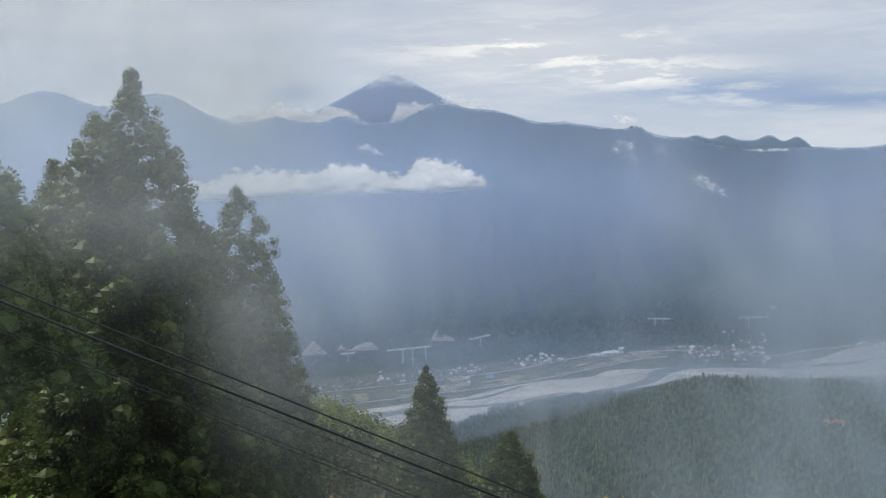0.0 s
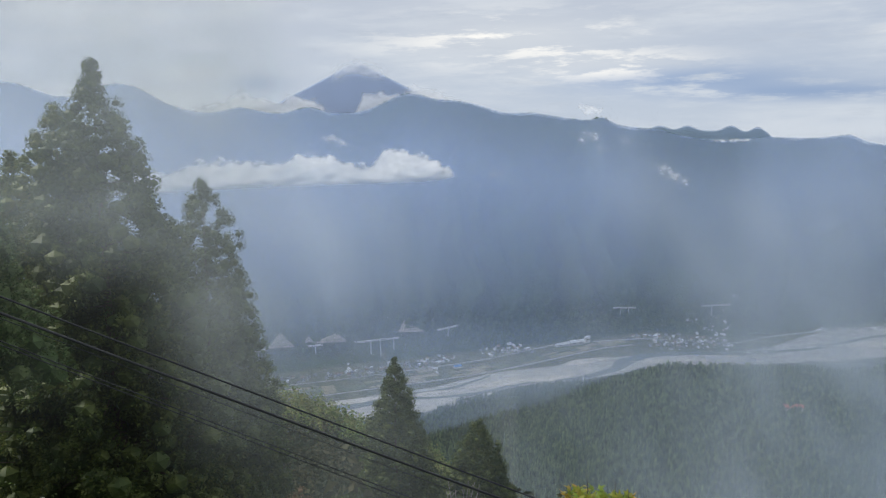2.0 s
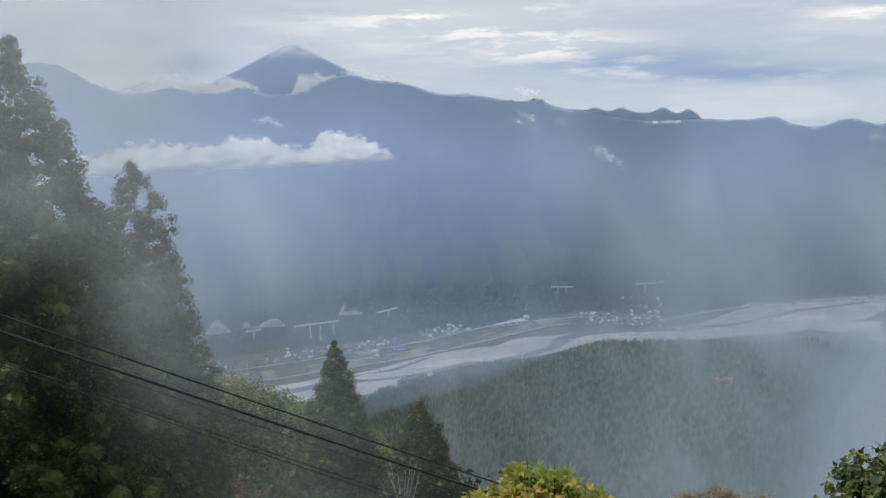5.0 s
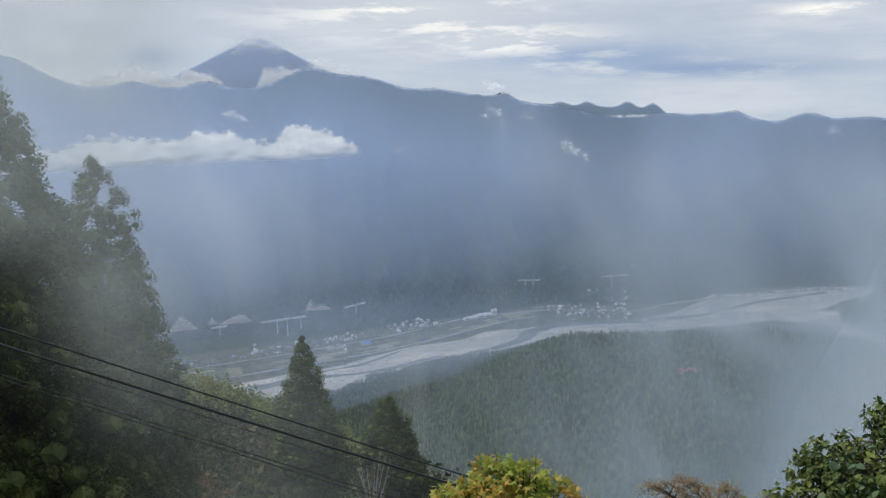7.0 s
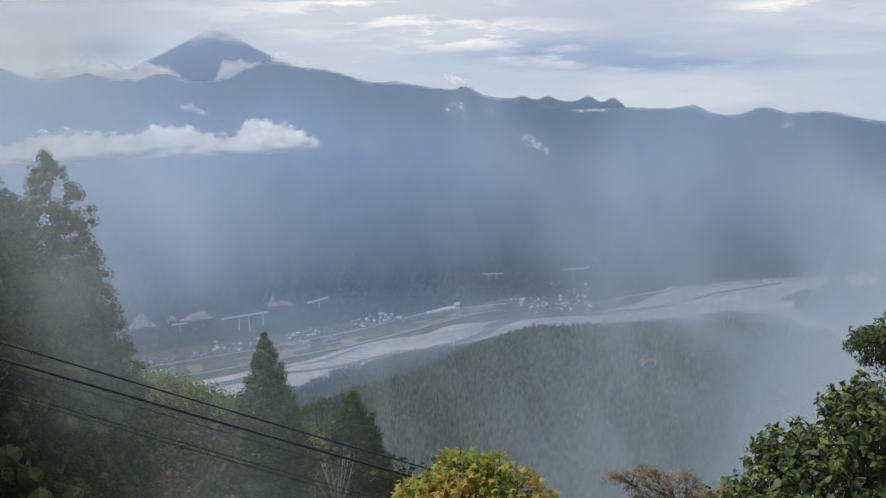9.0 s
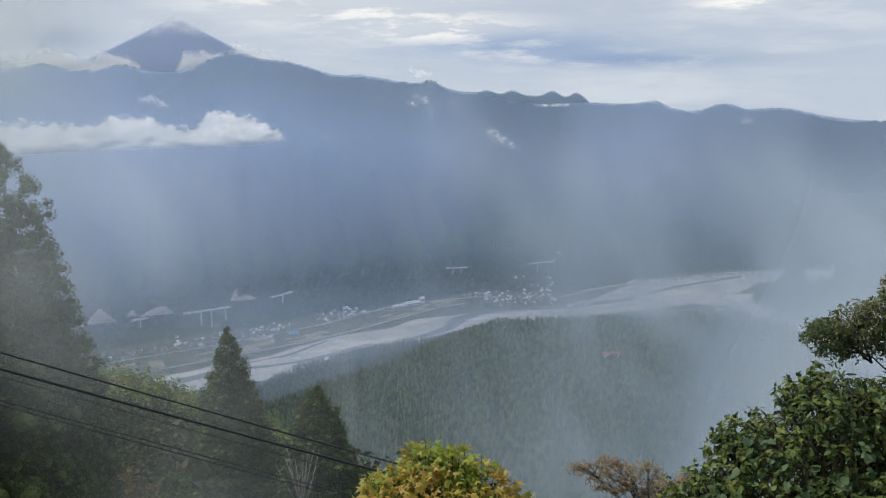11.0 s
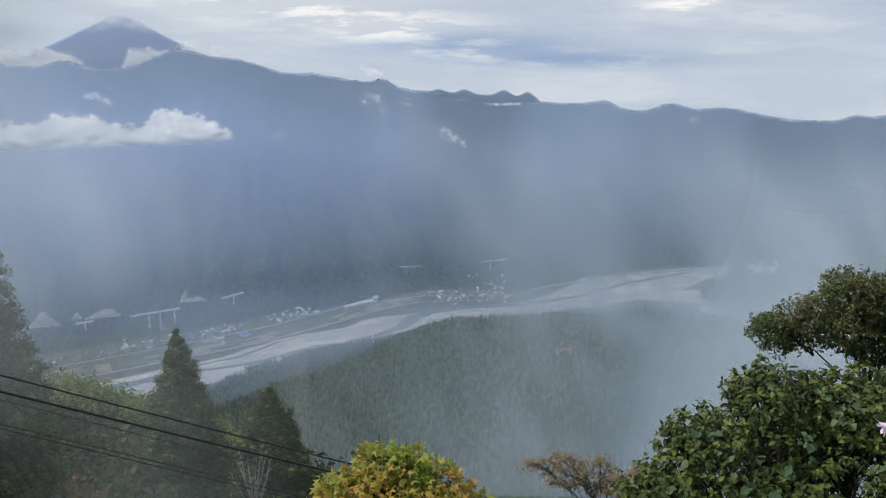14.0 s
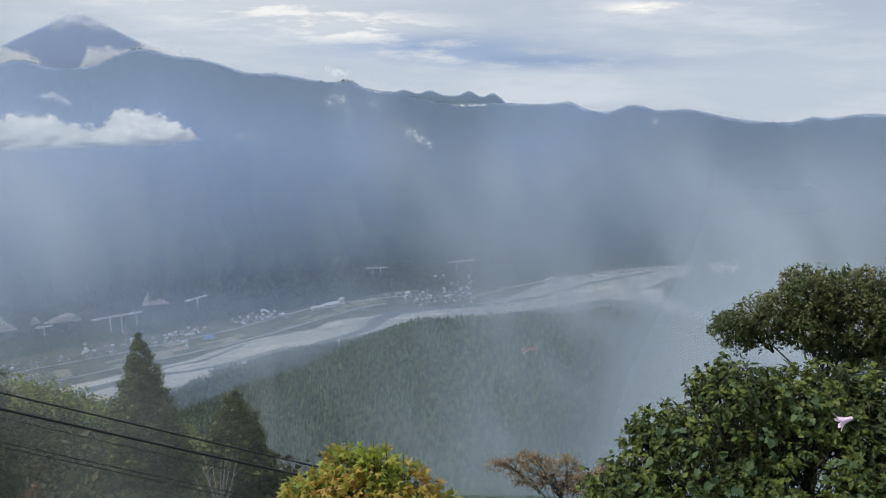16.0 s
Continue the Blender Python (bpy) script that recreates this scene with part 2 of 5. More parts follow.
def ridge_rise(a):
    e = line(a, -30, 1.3, -5, 1.05, 5, 1.0, 10, 0.75, 15, -0.1, 17.5, -0.35, 20, -0.98, 22.4, -1.25, 25, -1.0, 29, -1.15, 32.5, -1.65, 35, -1.5, 40, -1.85, 45, -2.2, 55, -1.85)
    for at, high, wide in ((-26.8, 2.0, 3.2), (-19.8, 2.0, 2.8), (-12, 0.45, 1.3), (-7.3, 0.5, 1.1), (0.0, 1.42, 2.3), (3.6, 0.75, 1.7), (5.5, 0.25, 0.8), (8.7, 0.15, 0.8), (14.0, 0.45, 0.8),
                           (29.9, 0.42, 0.9), (34.4, 0.5, 1.1), (38.4, 0.4, 1.9), (46.0, 0.35, 1.0), (49.5, 0.65, 2.6)):
        e = e + bump(a, at, high, wide)
    return e


def far_rise(a):
    e = line(a, 10, -2.2, 14, -0.7, 20, -0.45, 25, -0.75, 27, -2.2, 60, -3.5)
    for at, high, wide in ((17.9, 0.4, 0.8), (19.8, 0.3, 0.6), (22.7, 0.42, 0.6), (24.4, 0.4, 0.5)):
        e = e + bump(a, at, high, wide)
    return e


def mountain_foot(a):
    return line(a, -40, 1900, -10, 2040, 0, 2110, 5.4, 2190, 13, 2300, 17, 2440, 24, 2440, 28, 2600, 32, 2800, 40, 3060, 60, 3300)


def land(a, r):
    """Height at azimuth a (degrees) and distance r, without the small unevenness."""
    knots_r = np.stack([np.zeros_like(a), np.full_like(a, 1.8), np.full_like(a, 4.0), np.full_like(a, 10.0), np.full_like(a, 36.0), np.full_like(a, 80.0),
                        np.full_like(a, 180.0), np.full_like(a, 350.0), np.full_like(a, 500.0), np.full_like(a, 750.0), np.full_like(a, 1050.0),
                        np.full_like(a, 1350.0), line(a, -5, 1560, 5, 1660, 15, 1800, 23, 1960, 35, 2000, 45, 1750)], -1)
    knots_z = np.stack([np.full_like(a, 648.4), np.full_like(a, 648.3), np.full_like(a, 645.0), np.full_like(a, 641.0), np.full_like(a, 627.0),
                        line(a, -20, 596, 10, 594, 40, 590), line(a, -30, 558, 0, 552, 15, 536, 50, 530),
                        drop(350, line(a, -35, -19.4, -14.6, -19.6, -11, -19.9, -8.4, -20.8, -6.3, -21.7, -4, -22.8, 0.8, -24.6, 2.8, -26, 6, -28.6, 10, -30.5)),
                        line(a, -20, 420, -5, 405, 3, 390, 8, 388, 50, 390), drop(750, line(a, -8, -28, 0, -26.5, 6, -25.7, 12, -24.2, 19, -22.5, 50, -22.2)),
                        drop(1050, line(a, -8, -27, 0, -24.2, 6, -22.9, 10, -21.4, 14, -19.8, 19, -17.7, 23, -17.2, 30, -16.6, 36, -16.2, 40, -16.5, 45, -18.6, 60, -22)),
                        drop(1350, line(a, -12, -25.6, -4, -24.0, 0, -21.9, 4, -20.7, 9, -20.2, 13, -19.2, 17, -18.1, 24, -17.9, 45, -20.5)), np.zeros_like(a)], -1)
    z = np.zeros_like(r)
    for i in range(knots_r.shape[-1] - 1):
        r0, r1, z0, z1 = knots_r[..., i], knots_r[..., i + 1], knots_z[..., i], knots_z[..., i + 1]
        s = np.clip((r - r0) / (r1 - r0), 0, 1)
        z = np.where((r >= r0) & (r < r1), z0 + (z1 - z0) * s, z)
    foot, top = mountain_foot(a), line(a, -30, 3600, 20, 3750, 60, 4000)
    crest = drop(top, ridge_rise(a))
    s = np.clip((r - foot) / (top - foot), 0, 1)
    z = np.where(r >= foot, np.maximum(crest * s ** 1.22, 0), z)
    far_r = np.full_like(a, 4400.0)
    far = drop(far_r, far_rise(a))
    s = np.clip((r - top) / (far_r - top), 0, 1)
    z = np.where(r >= top, crest + (far - crest) * s - 70 * np.sin(np.pi * s), z)
    z = np.where(r > far_r, far - (r - far_r) * 0.5, z)
    # low wooded hill in the bend of the river
    x, y = r * np.sin(np.radians(a)), r * np.cos(np.radians(a))
    z = z + 105 * np.clip(1 - ((x - 1790) ** 2 + (y - 1880) ** 2) / 285 ** 2, 0, 1)
    # behind the lookout the mountain top stays level and falls away gently
    behind = np.clip((np.abs(a - 8) - 62) / 25, 0, 1)
    return z * (1 - behind) + (648.4 - np.maximum(r - 15, 0) * 0.12) * behind


def relief(x, y, r, z):
    """Gullies and spurs on the slopes, none on the valley floor."""
    amount = np.clip((r - 60) / 300, 0, 1) * np.clip((z - 4) / 60, 0, 1) * np.clip((4200 - r) / 250, 0.12, 1)
    out = np.zeros_like(r)
    for i in np.nonzero(amount > 0)[0]:
        p = Vector((x[i], y[i], 0))
        far = r[i] > 2000
        if far:
            # spurs and gullies that run down the mountainside
            side = math.degrees(math.atan2(x[i], y[i])) * 0.30 + 0.9 * noise.noise(p * 0.0013) + 0.35 * noise.noise(p * 0.005)
            big = 0.62 * (1.0 - abs(noise.noise(Vector((side, r[i] * 0.0011, 2.0)))) * 2.0) + 0.38 * (1.0 - abs(noise.noise(Vector((side * 2.7, r[i] * 0.0022, 9.0)))) * 2.0)
        else:
            big = 1.0 - abs(noise.noise(p * 0.006)) * 2.0
        out[i] = amount[i] * ((135.0 if far else 10.0) * (big - 0.55) * (min(1.0, (4000 - r[i]) / 500) * min(1.0, max(0.06, (3650 - r[i]) / 700)) if far else 1.0)
                              + (9.0 if far else 5.0) * noise.noise(p * 0.012) + 3.0 * noise.noise(p * 0.05))
    return out


def land_at(x, y):
    a, r = np.degrees(np.arctan2(np.atleast_1d(x), np.atleast_1d(y))).astype(float), np.hypot(np.atleast_1d(x), np.atleast_1d(y)).astype(float)
    z = land(a, r)
    return z + relief(np.atleast_1d(x), np.atleast_1d(y), r, z)


def build_ground():
    az_list = np.r_[np.arange(-50, 70, 0.32), np.arange(70, 310, 6.0)]
    rings = np.r_[0.0, np.geomspace(0.05, 100, 38), np.arange(110, 600, 14), np.arange(610, 2000, 24), np.arange(2000, 4000, 24), np.arange(4000, 4860, 50)]
    a, r = np.meshgrid(((az_list + 180) % 360) - 180, rings)
    a, r = a.ravel(), r.ravel()
    x, y = r * np.sin(np.radians(a)), r * np.cos(np.radians(a))
    z = land(a, r)
    z = z + relief(x, y, r, z)
    n, m = len(az_list), len(rings)
    i, j = np.meshgrid(np.arange(n), np.arange(m - 1))
    i, j = i.ravel(), j.ravel()
    faces = np.stack([j * n + i, j * n + (i + 1) % n, (j + 1) * n + (i + 1) % n, (j + 1) * n + i], -1)[:, ::-1]
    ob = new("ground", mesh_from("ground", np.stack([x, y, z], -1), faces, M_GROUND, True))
    tagged(ob, "wooded mountain slopes falling to a wide flat valley floor", "ground", kind="structure")


build_ground()


# ---- valley floor: gravel river, water, roads, fields ----
def ribbon(name, centre, mat, z, label, category, kind="structure", step=14.0, ragged=0.0, seed=0):
    """A flat strip of changing width along a smooth line: rows of x, y, half width."""
    c = np.array(centre, float)
    s = np.r_[0, np.cumsum(np.hypot(*np.diff(c[:, :2], axis=0).T))]
    fine_s = np.arange(0, s[-1], step)
    pts = np.stack([np.interp(fine_s, s, c[:, k]) for k in range(3)], -1)
    for _ in range(6):
        pts[1:-1] = (pts[:-2] + 2 * pts[1:-1] + pts[2:]) / 4
    d = np.gradient(pts[:, :2], axis=0)
    d /= np.linalg.norm(d, axis=1, keepdims=True)
    nrm = np.stack([-d[:, 1], d[:, 0]], -1)
    wob = np.array([[noise.noise(Vector((q * 0.011, seed + 3.3, 0))) + 0.5 * noise.noise(Vector((q * 0.04, seed + 9.1, 0))), noise.noise(Vector((q * 0.011, seed + 7.7, 0))) + 0.5 * noise.noise(Vector((q * 0.04, seed + 1.1, 0)))] for q in fine_s])
    a = pts[:, :2] + nrm * (pts[:, 2:3] * (1 + ragged * wob[:, :1]))
    b = pts[:, :2] - nrm * (pts[:, 2:3] * (1 + ragged * wob[:, 1:]))
    top = np.concatenate([a, b])
    zz = np.zeros(len(top)) + z
    low = np.concatenate([top + 0, zz[:, None] - 1.5], 1)
    verts = np.concatenate([np.concatenate([top, zz[:, None]], 1), low])
    n = len(a)
    k = np.arange(n - 1)
    faces = np.concatenate([np.stack([k, n + k, n + k + 1, k + 1], -1), np.stack([k, k + 1, 2 * n + k + 1, 2 * n + k], -1), np.stack([n + k, 3 * n + k, 3 * n + k + 1, n + k + 1], -1)])
    ob = new(name, mesh_from(name, verts, faces, mat))
    return tagged(ob, label, category, kind=kind)


RIVER = [(-900, 1480, 90), (-400, 1640, 85), (-130, 1735, 80), (-10, 1775, 84), (95, 1830, 62), (215, 1912, 66), (303, 1948, 58), (420, 1968, 62), (570, 2030, 66), (740, 2060, 66), (950, 2060, 60), (1100, 2085, 85), (1250, 2145, 125), (1420, 2205, 140),
         (1700, 2290, 80), (2300, 2260, 60), (2900, 2200, 60)]
ribbon("river_bed", RIVER, M_GRAVEL, 0.6, "wide bed of pale grey river gravel", "river bed", ragged=0.12, step=20)
ribbon("river_bed", [(1380, 2100, 90), (1500, 2000, 70), (1480, 1850, 45), (1440, 1700, 40), (1430, 1500, 40)], M_GRAVEL, 0.8, "pale gravel arm of the river round the low hill", "river bed", ragged=0.15, step=20, seed=3)
ribbon("water", [(-400, 1660, 12), (-150, 1752, 9), (-50, 1800, 8), (60, 1805, 7), (150, 1822, 9), (300, 1905, 6), (420, 1915, 8), (545, 1985, 16), (590, 2060, 24), (660, 2106, 20), (760, 2112, 16), (950, 2096, 14), (1150, 2120, 9), (1400, 2230, 8), (1700, 2300, 8)], M_WATER, 1.0,
       "shallow grey-blue river channel in the gravel", "river", ragged=0.35, seed=4)
ribbon("water", [(-420, 1690, 6), (-140, 1768, 7), (-30, 1830, 6), (95, 1868, 5), (200, 1960, 4)], M_WATER, 1.2, "narrow braided side channel of the river", "river", ragged=0.6, seed=14)


# ---- volcano behind the ridge ----
def build_volcano():
    at, base = polar(-3.7, 4700, 0), 900.0
    top = EYE_Z + 4700 * math.tan(radians(4.5))
    n, m = 96, 40
    verts, faces = [], []
    for j in range(m + 1):
        s = j / m
        for i in range(n):
            a = 2 * math.pi * i / n
            q = s * base
            h = top - 560 - 0.5 * max(0.0, q - 45) - 0.25 * min(q, 45)
            rough = noise.noise(Vector((math.cos(a) * 3, math.sin(a) * 3, s * 2))) * 16 * s + noise.noise(Vector((math.cos(a) * 9, math.sin(a) * 9, s * 5))) * 5
            verts.append((at.x + q * math.cos(a), at.y + q * math.sin(a), 560 + h + rough * min(1, s * 6) - (10 if j == 0 else 0)))
    for j in range(m):
        for i in range(n):
            faces.append((j * n + i, (j + 1) * n + i, (j + 1) * n + (i + 1) % n, j * n + (i + 1) % n))
    ob = new("volcano", mesh_from("volcano", verts, faces, M_ROCK, True))
    tagged(ob, "distant blue-grey volcanic cone, its summit in cloud", "mountain", kind="structure")


build_volcano()


# ---- mist, haze and clouds ----
def turbulence(p, octaves=4):
    return sum(noise.noise(p * 2 ** k + Vector((k * 7.1, 0, 0))) / 2 ** k for k in range(octaves))


def veils(count, name, mat, r, span, rise, cells, density, label, gap, wave=0.02):
    """Several thin veils one behind another, that together hide as much as the density says."""
    for k in range(count):
        def one(a, e, k=k):
            d = max(0.0, min(0.8, density(a, e, k)))
            return 1 - (1 - d) ** (1.0 / count)
        sheet(name, mat, (lambda a, k=k: r(a) + gap * k), span, rise, cells, one, label, wave)


def sheet(name, mat, r, span, rise, cells, density, label, wave=0.05, bulge=0.0, category="mist", kind="stuff"):
    """A hanging veil of droplets, waving in depth, with its density at every point; its upper edge may follow a skyline."""
    n, m = cells
    verts, dens = [], []
    tops = [rise[1](span[0] + (span[1] - span[0]) * i / n) if callable(rise[1]) else rise[1] for i in range(n + 1)]
    for j in range(m + 1):
        for i in range(n + 1):
            t = j / m
            e = rise[0] + (tops[i] - rise[0]) * (1 - (1 - t) ** 2 if callable(rise[1]) else t)
            a = span[0] + (span[1] - span[0]) * i / n
            q = (r(a) if callable(r) else r) * (1 + wave * noise.noise(Vector((a * 0.07, e * 0.05, 5.0))))
            d = max(0.0, min(1.0, density(a, e)))
            q -= bulge * (1.2 * (1 - t * t) + 0.05 * turbulence(Vector((a * 0.45, e * 0.9, 5.0)), 2))
            verts.append(polar(a, q, elevation=e))
            dens.append(d)
    faces = [(j * (n + 1) + i, j * (n + 1) + i + 1, (j + 1) * (n + 1) + i + 1, (j + 1) * (n + 1) + i) for j in range(m) for i in range(n)]
    me = mesh_from(name, verts, faces, mat, True)
    att = me.attributes.new("thickness", "FLOAT", "POINT")
    att.data.foreach_set("value", np.array(dens, dtype=np.float32))
    return tagged(new(name, me), label, category, kind=kind)


def smooth(x, a, b):
    s = max(0.0, min(1.0, (x - a) / (b - a)))
    return s * s * (3 - 2 * s)


def hump(x, at, wide):
    return math.exp(-((x - at) / wide) ** 2)


def edge(a, e, span, rise):
    return smooth(a, span[0], span[0] + 5) * smooth(a, span[1], span[1] - 5) * smooth(e, rise[1], rise[1] - 4)


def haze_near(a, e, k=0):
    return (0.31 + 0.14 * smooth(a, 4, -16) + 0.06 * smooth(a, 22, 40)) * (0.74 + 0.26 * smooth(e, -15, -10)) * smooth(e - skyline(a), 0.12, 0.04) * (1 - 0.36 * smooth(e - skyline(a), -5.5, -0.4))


@functools.lru_cache(None)
def skyline(a):
    return float(ridge_rise(a))


@functools.lru_cache(None)
def foot_elevation(a, r):
    """How high the land stands at that distance, seen from the lookout."""
    p = polar(a, r, 0)
    return math.degrees(math.atan2(float(land(np.array([a], float), np.array([r], float))[0]) - EYE_Z, math.hypot(p.x, p.y)))


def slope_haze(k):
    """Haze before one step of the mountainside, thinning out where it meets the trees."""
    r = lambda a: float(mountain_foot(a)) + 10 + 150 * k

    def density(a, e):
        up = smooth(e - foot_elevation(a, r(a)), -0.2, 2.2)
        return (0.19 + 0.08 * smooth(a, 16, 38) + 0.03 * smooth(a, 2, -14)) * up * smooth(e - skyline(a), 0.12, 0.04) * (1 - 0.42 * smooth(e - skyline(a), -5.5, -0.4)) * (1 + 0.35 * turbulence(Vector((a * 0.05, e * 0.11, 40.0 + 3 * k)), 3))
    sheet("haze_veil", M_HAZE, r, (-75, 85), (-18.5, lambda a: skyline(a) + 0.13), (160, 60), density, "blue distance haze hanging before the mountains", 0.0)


def cone_rise(a):
    return 4.5 - 0.5 * max(0.0, abs(a + 3.7) - 0.5)


def leaning(a, e, seed, fine=1.0):
    """Unevenness of mist that drifts in long slanting wisps."""
    u, v = a + 0.55 * e, e - 0.35 * a
    return turbulence(Vector((u * 0.11 * fine, v * 0.045 * fine, seed)))


def mist_mid(a, e, k=0):
    # a lit shaft beside the cedars, and the bank that rolls up over the spur
    t = leaning(a, e, 3.0 + 0.1 * k)
    t2 = leaning(a, e, 17.0 + 0.1 * k, 2.6)
    shaft = 0.48 * math.exp(-((a + 7.5 - (-e - 8) * 0.28 + 4.0 * t) / 6.5) ** 2) * smooth(e, 3, -8) * smooth(e, -17, -11)
    left = 0.34 * smooth(a, -12, -22) * smooth(e, 10, 2)
    lobe = 0.62 * smooth(a + 5 * t, 28.5, 40) * math.exp(-((e + 23) / 7.5) ** 2)
    veil = (0.46 * smooth(a + 6 * t, 8, 21) + 0.20 * smooth(a + 6 * t, 20, 38)) * smooth(e - skyline(a), 1.5, -6) * (1 - 0.75 * smooth(e, -15.5, -19))
    low = (0.25 * smooth(e, -15.5, -19) + 0.05 * smooth(e, -22, -27)) * smooth(a, 1, 9) + 0.20 * smooth(a, 15, 27) * smooth(e, -14, -18)
    return (shaft + left + lobe + veil) * (0.92 + 0.55 * t + 0.45 * t2) + low * (1 + 0.25 * t2)


def mist_near(a, e, k=0):
    t = turbulence(Vector((a * 0.06, e * 0.07, 8.0)))
    return (0.50 * smooth(a, -6, -15) * smooth(e, -26, -8) * (1 - 0.88 * smooth(a, -14.5, -21) * smooth(e, -4, -13)) + 0.17 * smooth(e, -13, -18) * hump(a, -2, 10)) * (0.9 + 0.9 * t) * smooth(e, 16, 8)


# Distance haze put in as blue-tinted sheets, most with tops cut along the skyline.
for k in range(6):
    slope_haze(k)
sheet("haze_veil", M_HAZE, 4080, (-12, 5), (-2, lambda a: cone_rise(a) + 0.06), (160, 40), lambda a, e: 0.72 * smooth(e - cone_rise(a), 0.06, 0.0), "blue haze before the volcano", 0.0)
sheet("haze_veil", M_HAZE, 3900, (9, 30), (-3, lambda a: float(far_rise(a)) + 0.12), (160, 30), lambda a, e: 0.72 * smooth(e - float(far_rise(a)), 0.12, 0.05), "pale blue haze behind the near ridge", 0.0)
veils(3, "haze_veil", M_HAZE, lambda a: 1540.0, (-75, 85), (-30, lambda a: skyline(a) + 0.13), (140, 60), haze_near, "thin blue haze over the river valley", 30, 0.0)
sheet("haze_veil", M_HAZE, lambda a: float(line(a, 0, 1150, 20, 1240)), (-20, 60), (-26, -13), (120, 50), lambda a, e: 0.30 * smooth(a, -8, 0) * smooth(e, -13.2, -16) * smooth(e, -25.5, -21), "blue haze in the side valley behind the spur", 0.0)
veils(6, "mist_bank", M_MIST, lambda a: float(line(a, 0, 450, 8, 370)), (-45, 68), (-42, 12), (190, 100), mist_mid, "drifting white mist over the wooded spur", 8)
veils(4, "mist_veil", M_MIST_NEAR, lambda a: 20.0, (-50, 16), (-45, 16), (110, 100), mist_near, "thin grey mist round the cedars", 1.2)


def cloud_bank(a, e):
    t = turbulence(Vector((a * 1.3, e * 2.0, 2.0)), 6)
    top = float(line(a, -22, -2.4, -17, -2.7, -15, -1.9, -12.8, -2.0, -9.4, -2.3, -8.1, -1.65, -6, -1.8, -3.2, -2.6, -2.4, -2.1, -1.9, -1.25, 0, -1.6, 1.6, -2.1, 3.1, -3.0, 3.6, -3.7)) - 0.05
    low = float(line(a, -22, -4.4, -8, -4.1, 1, -4.0, 3.5, -3.65)) + 0.08 * t
    body = smooth(e, top + 0.16 + 0.34 * t, top - 0.34 + 0.34 * t)
    return 0.84 * body * smooth(e, low - 0.12, low + 0.55) ** 0.8 * smooth(a + 0.5 * t, 3.9, 2.7) * smooth(a, -24, -17) * (0.93 + 0.16 * t)


def cloud_low(a, e):
    t = turbulence(Vector((a * 0.9, e * 1.4, 12.0)), 5)
    top = float(line(a, -20, 1.8, -15.2, 1.6, -13, 2.2, -12.1, 2.75, -10, 2.15, -9, 2.2, -8.2, 2.6, -7, 2.4, -6.2, 1.8, -5.3, 0.9, -4.6, 0.6, -3.9, 1.6, -3.3, 2.5, -1.9, 2.7, 0, 3.0, 1.2, 3.0, 3.1, 2.45, 4.6, 1.6, 6, 0.6)) - 0.05
    return (0.9 - 0.3 * smooth(a, -5, -3)) * smooth(e, top + 0.12 + 0.4 * t, top - 0.42 + 0.4 * t) * smooth(a, -22, -15)


def cloud_cap(a, e):
    t = turbulence(Vector((a * 0.8, e * 1.6, 22.0)))
    return 0.72 * math.exp(-((a + 3.6) / 1.75) ** 4 - ((e - 4.42 + 0.28 * abs(a + 3.6)) / 0.42) ** 2) * (1 + 0.6 * t)


def puff(a0, e0, wa, we, lean, dens, seed):
    def d(a, e):
        t = turbulence(Vector((a * 1.5, e * 2.2, seed)), 5)
        x, y = a - a0, e - e0 + lean * (a - a0)
        return dens * smooth((x / wa) ** 2 + (y / we) ** 2 + 1.7 * t, 1.3, -0.7)
    return d


sheet("cloud", M_CLOUD, 1500, (-26, 5), (-4.8, -0.3), (420, 110), cloud_bank, "long white roll of cloud lying along the mountainside", 0.0, 170, "cloud")
sheet("cloud", M_CLOUD, 4060, (-28, 8), (-0.5, 3.8), (360, 90), cloud_low, "white cloud banked round the foot of the volcano", 0.0, 260, "cloud")
sheet("cloud", M_CLOUD, 3990, (-9, 2), (2.6, 6.2), (120, 60), cloud_cap, "soft cap cloud on the volcano summit", 0.0, 0, "cloud")
for a0, e0, wa, we, lean, dens, seed, label in (
        (18.9, -3.5, 1.5, 0.5, 0.42, 0.34, 31, "small white wisp of cloud before the mountain"), (12.8, -0.7, 0.9, 0.5, 0.1, 0.32, 35, "faint puff of cloud on the ridge"),
        (14.1, -1.7, 0.5, 0.3, 0.2, 0.2, 38, "faint scrap of cloud below the ridge"), (6.5, -3.4, 0.9, 0.25, -0.25, 0.18, 41, "faint scrap of cloud on the mountainside"),
        (36, -2.1, 0.45, 0.6, 0.6, 0.2, 44, "faint scrap of cloud below the ridge"), (22.6, -1.12, 1.3, 0.13, 0.0, 0.6, 47, "low white cloud behind the ridge"),
        (13.0, 1.15, 0.85, 0.34, 0.05, 1.0, 52, "small bright white cumulus over the ridge"), (-5.4, -0.75, 1.1, 0.35, 0.3, 0.3, 55, "torn scrap of cloud above the long roll"), (15.6, -0.9, 0.5, 0.35, 0.5, 0.25, 58, "faint scrap of cloud below the ridge")):
    sheet("cloud", M_CLOUD, 1500, (a0 - 3, a0 + 3), (e0 - 1.6, e0 + 1.6), (110, 66), puff(a0, e0, wa, we, lean, dens, seed), label, 0.0, 170, "cloud")


# ---- trees ----
RNG = np.random.default_rng(7)


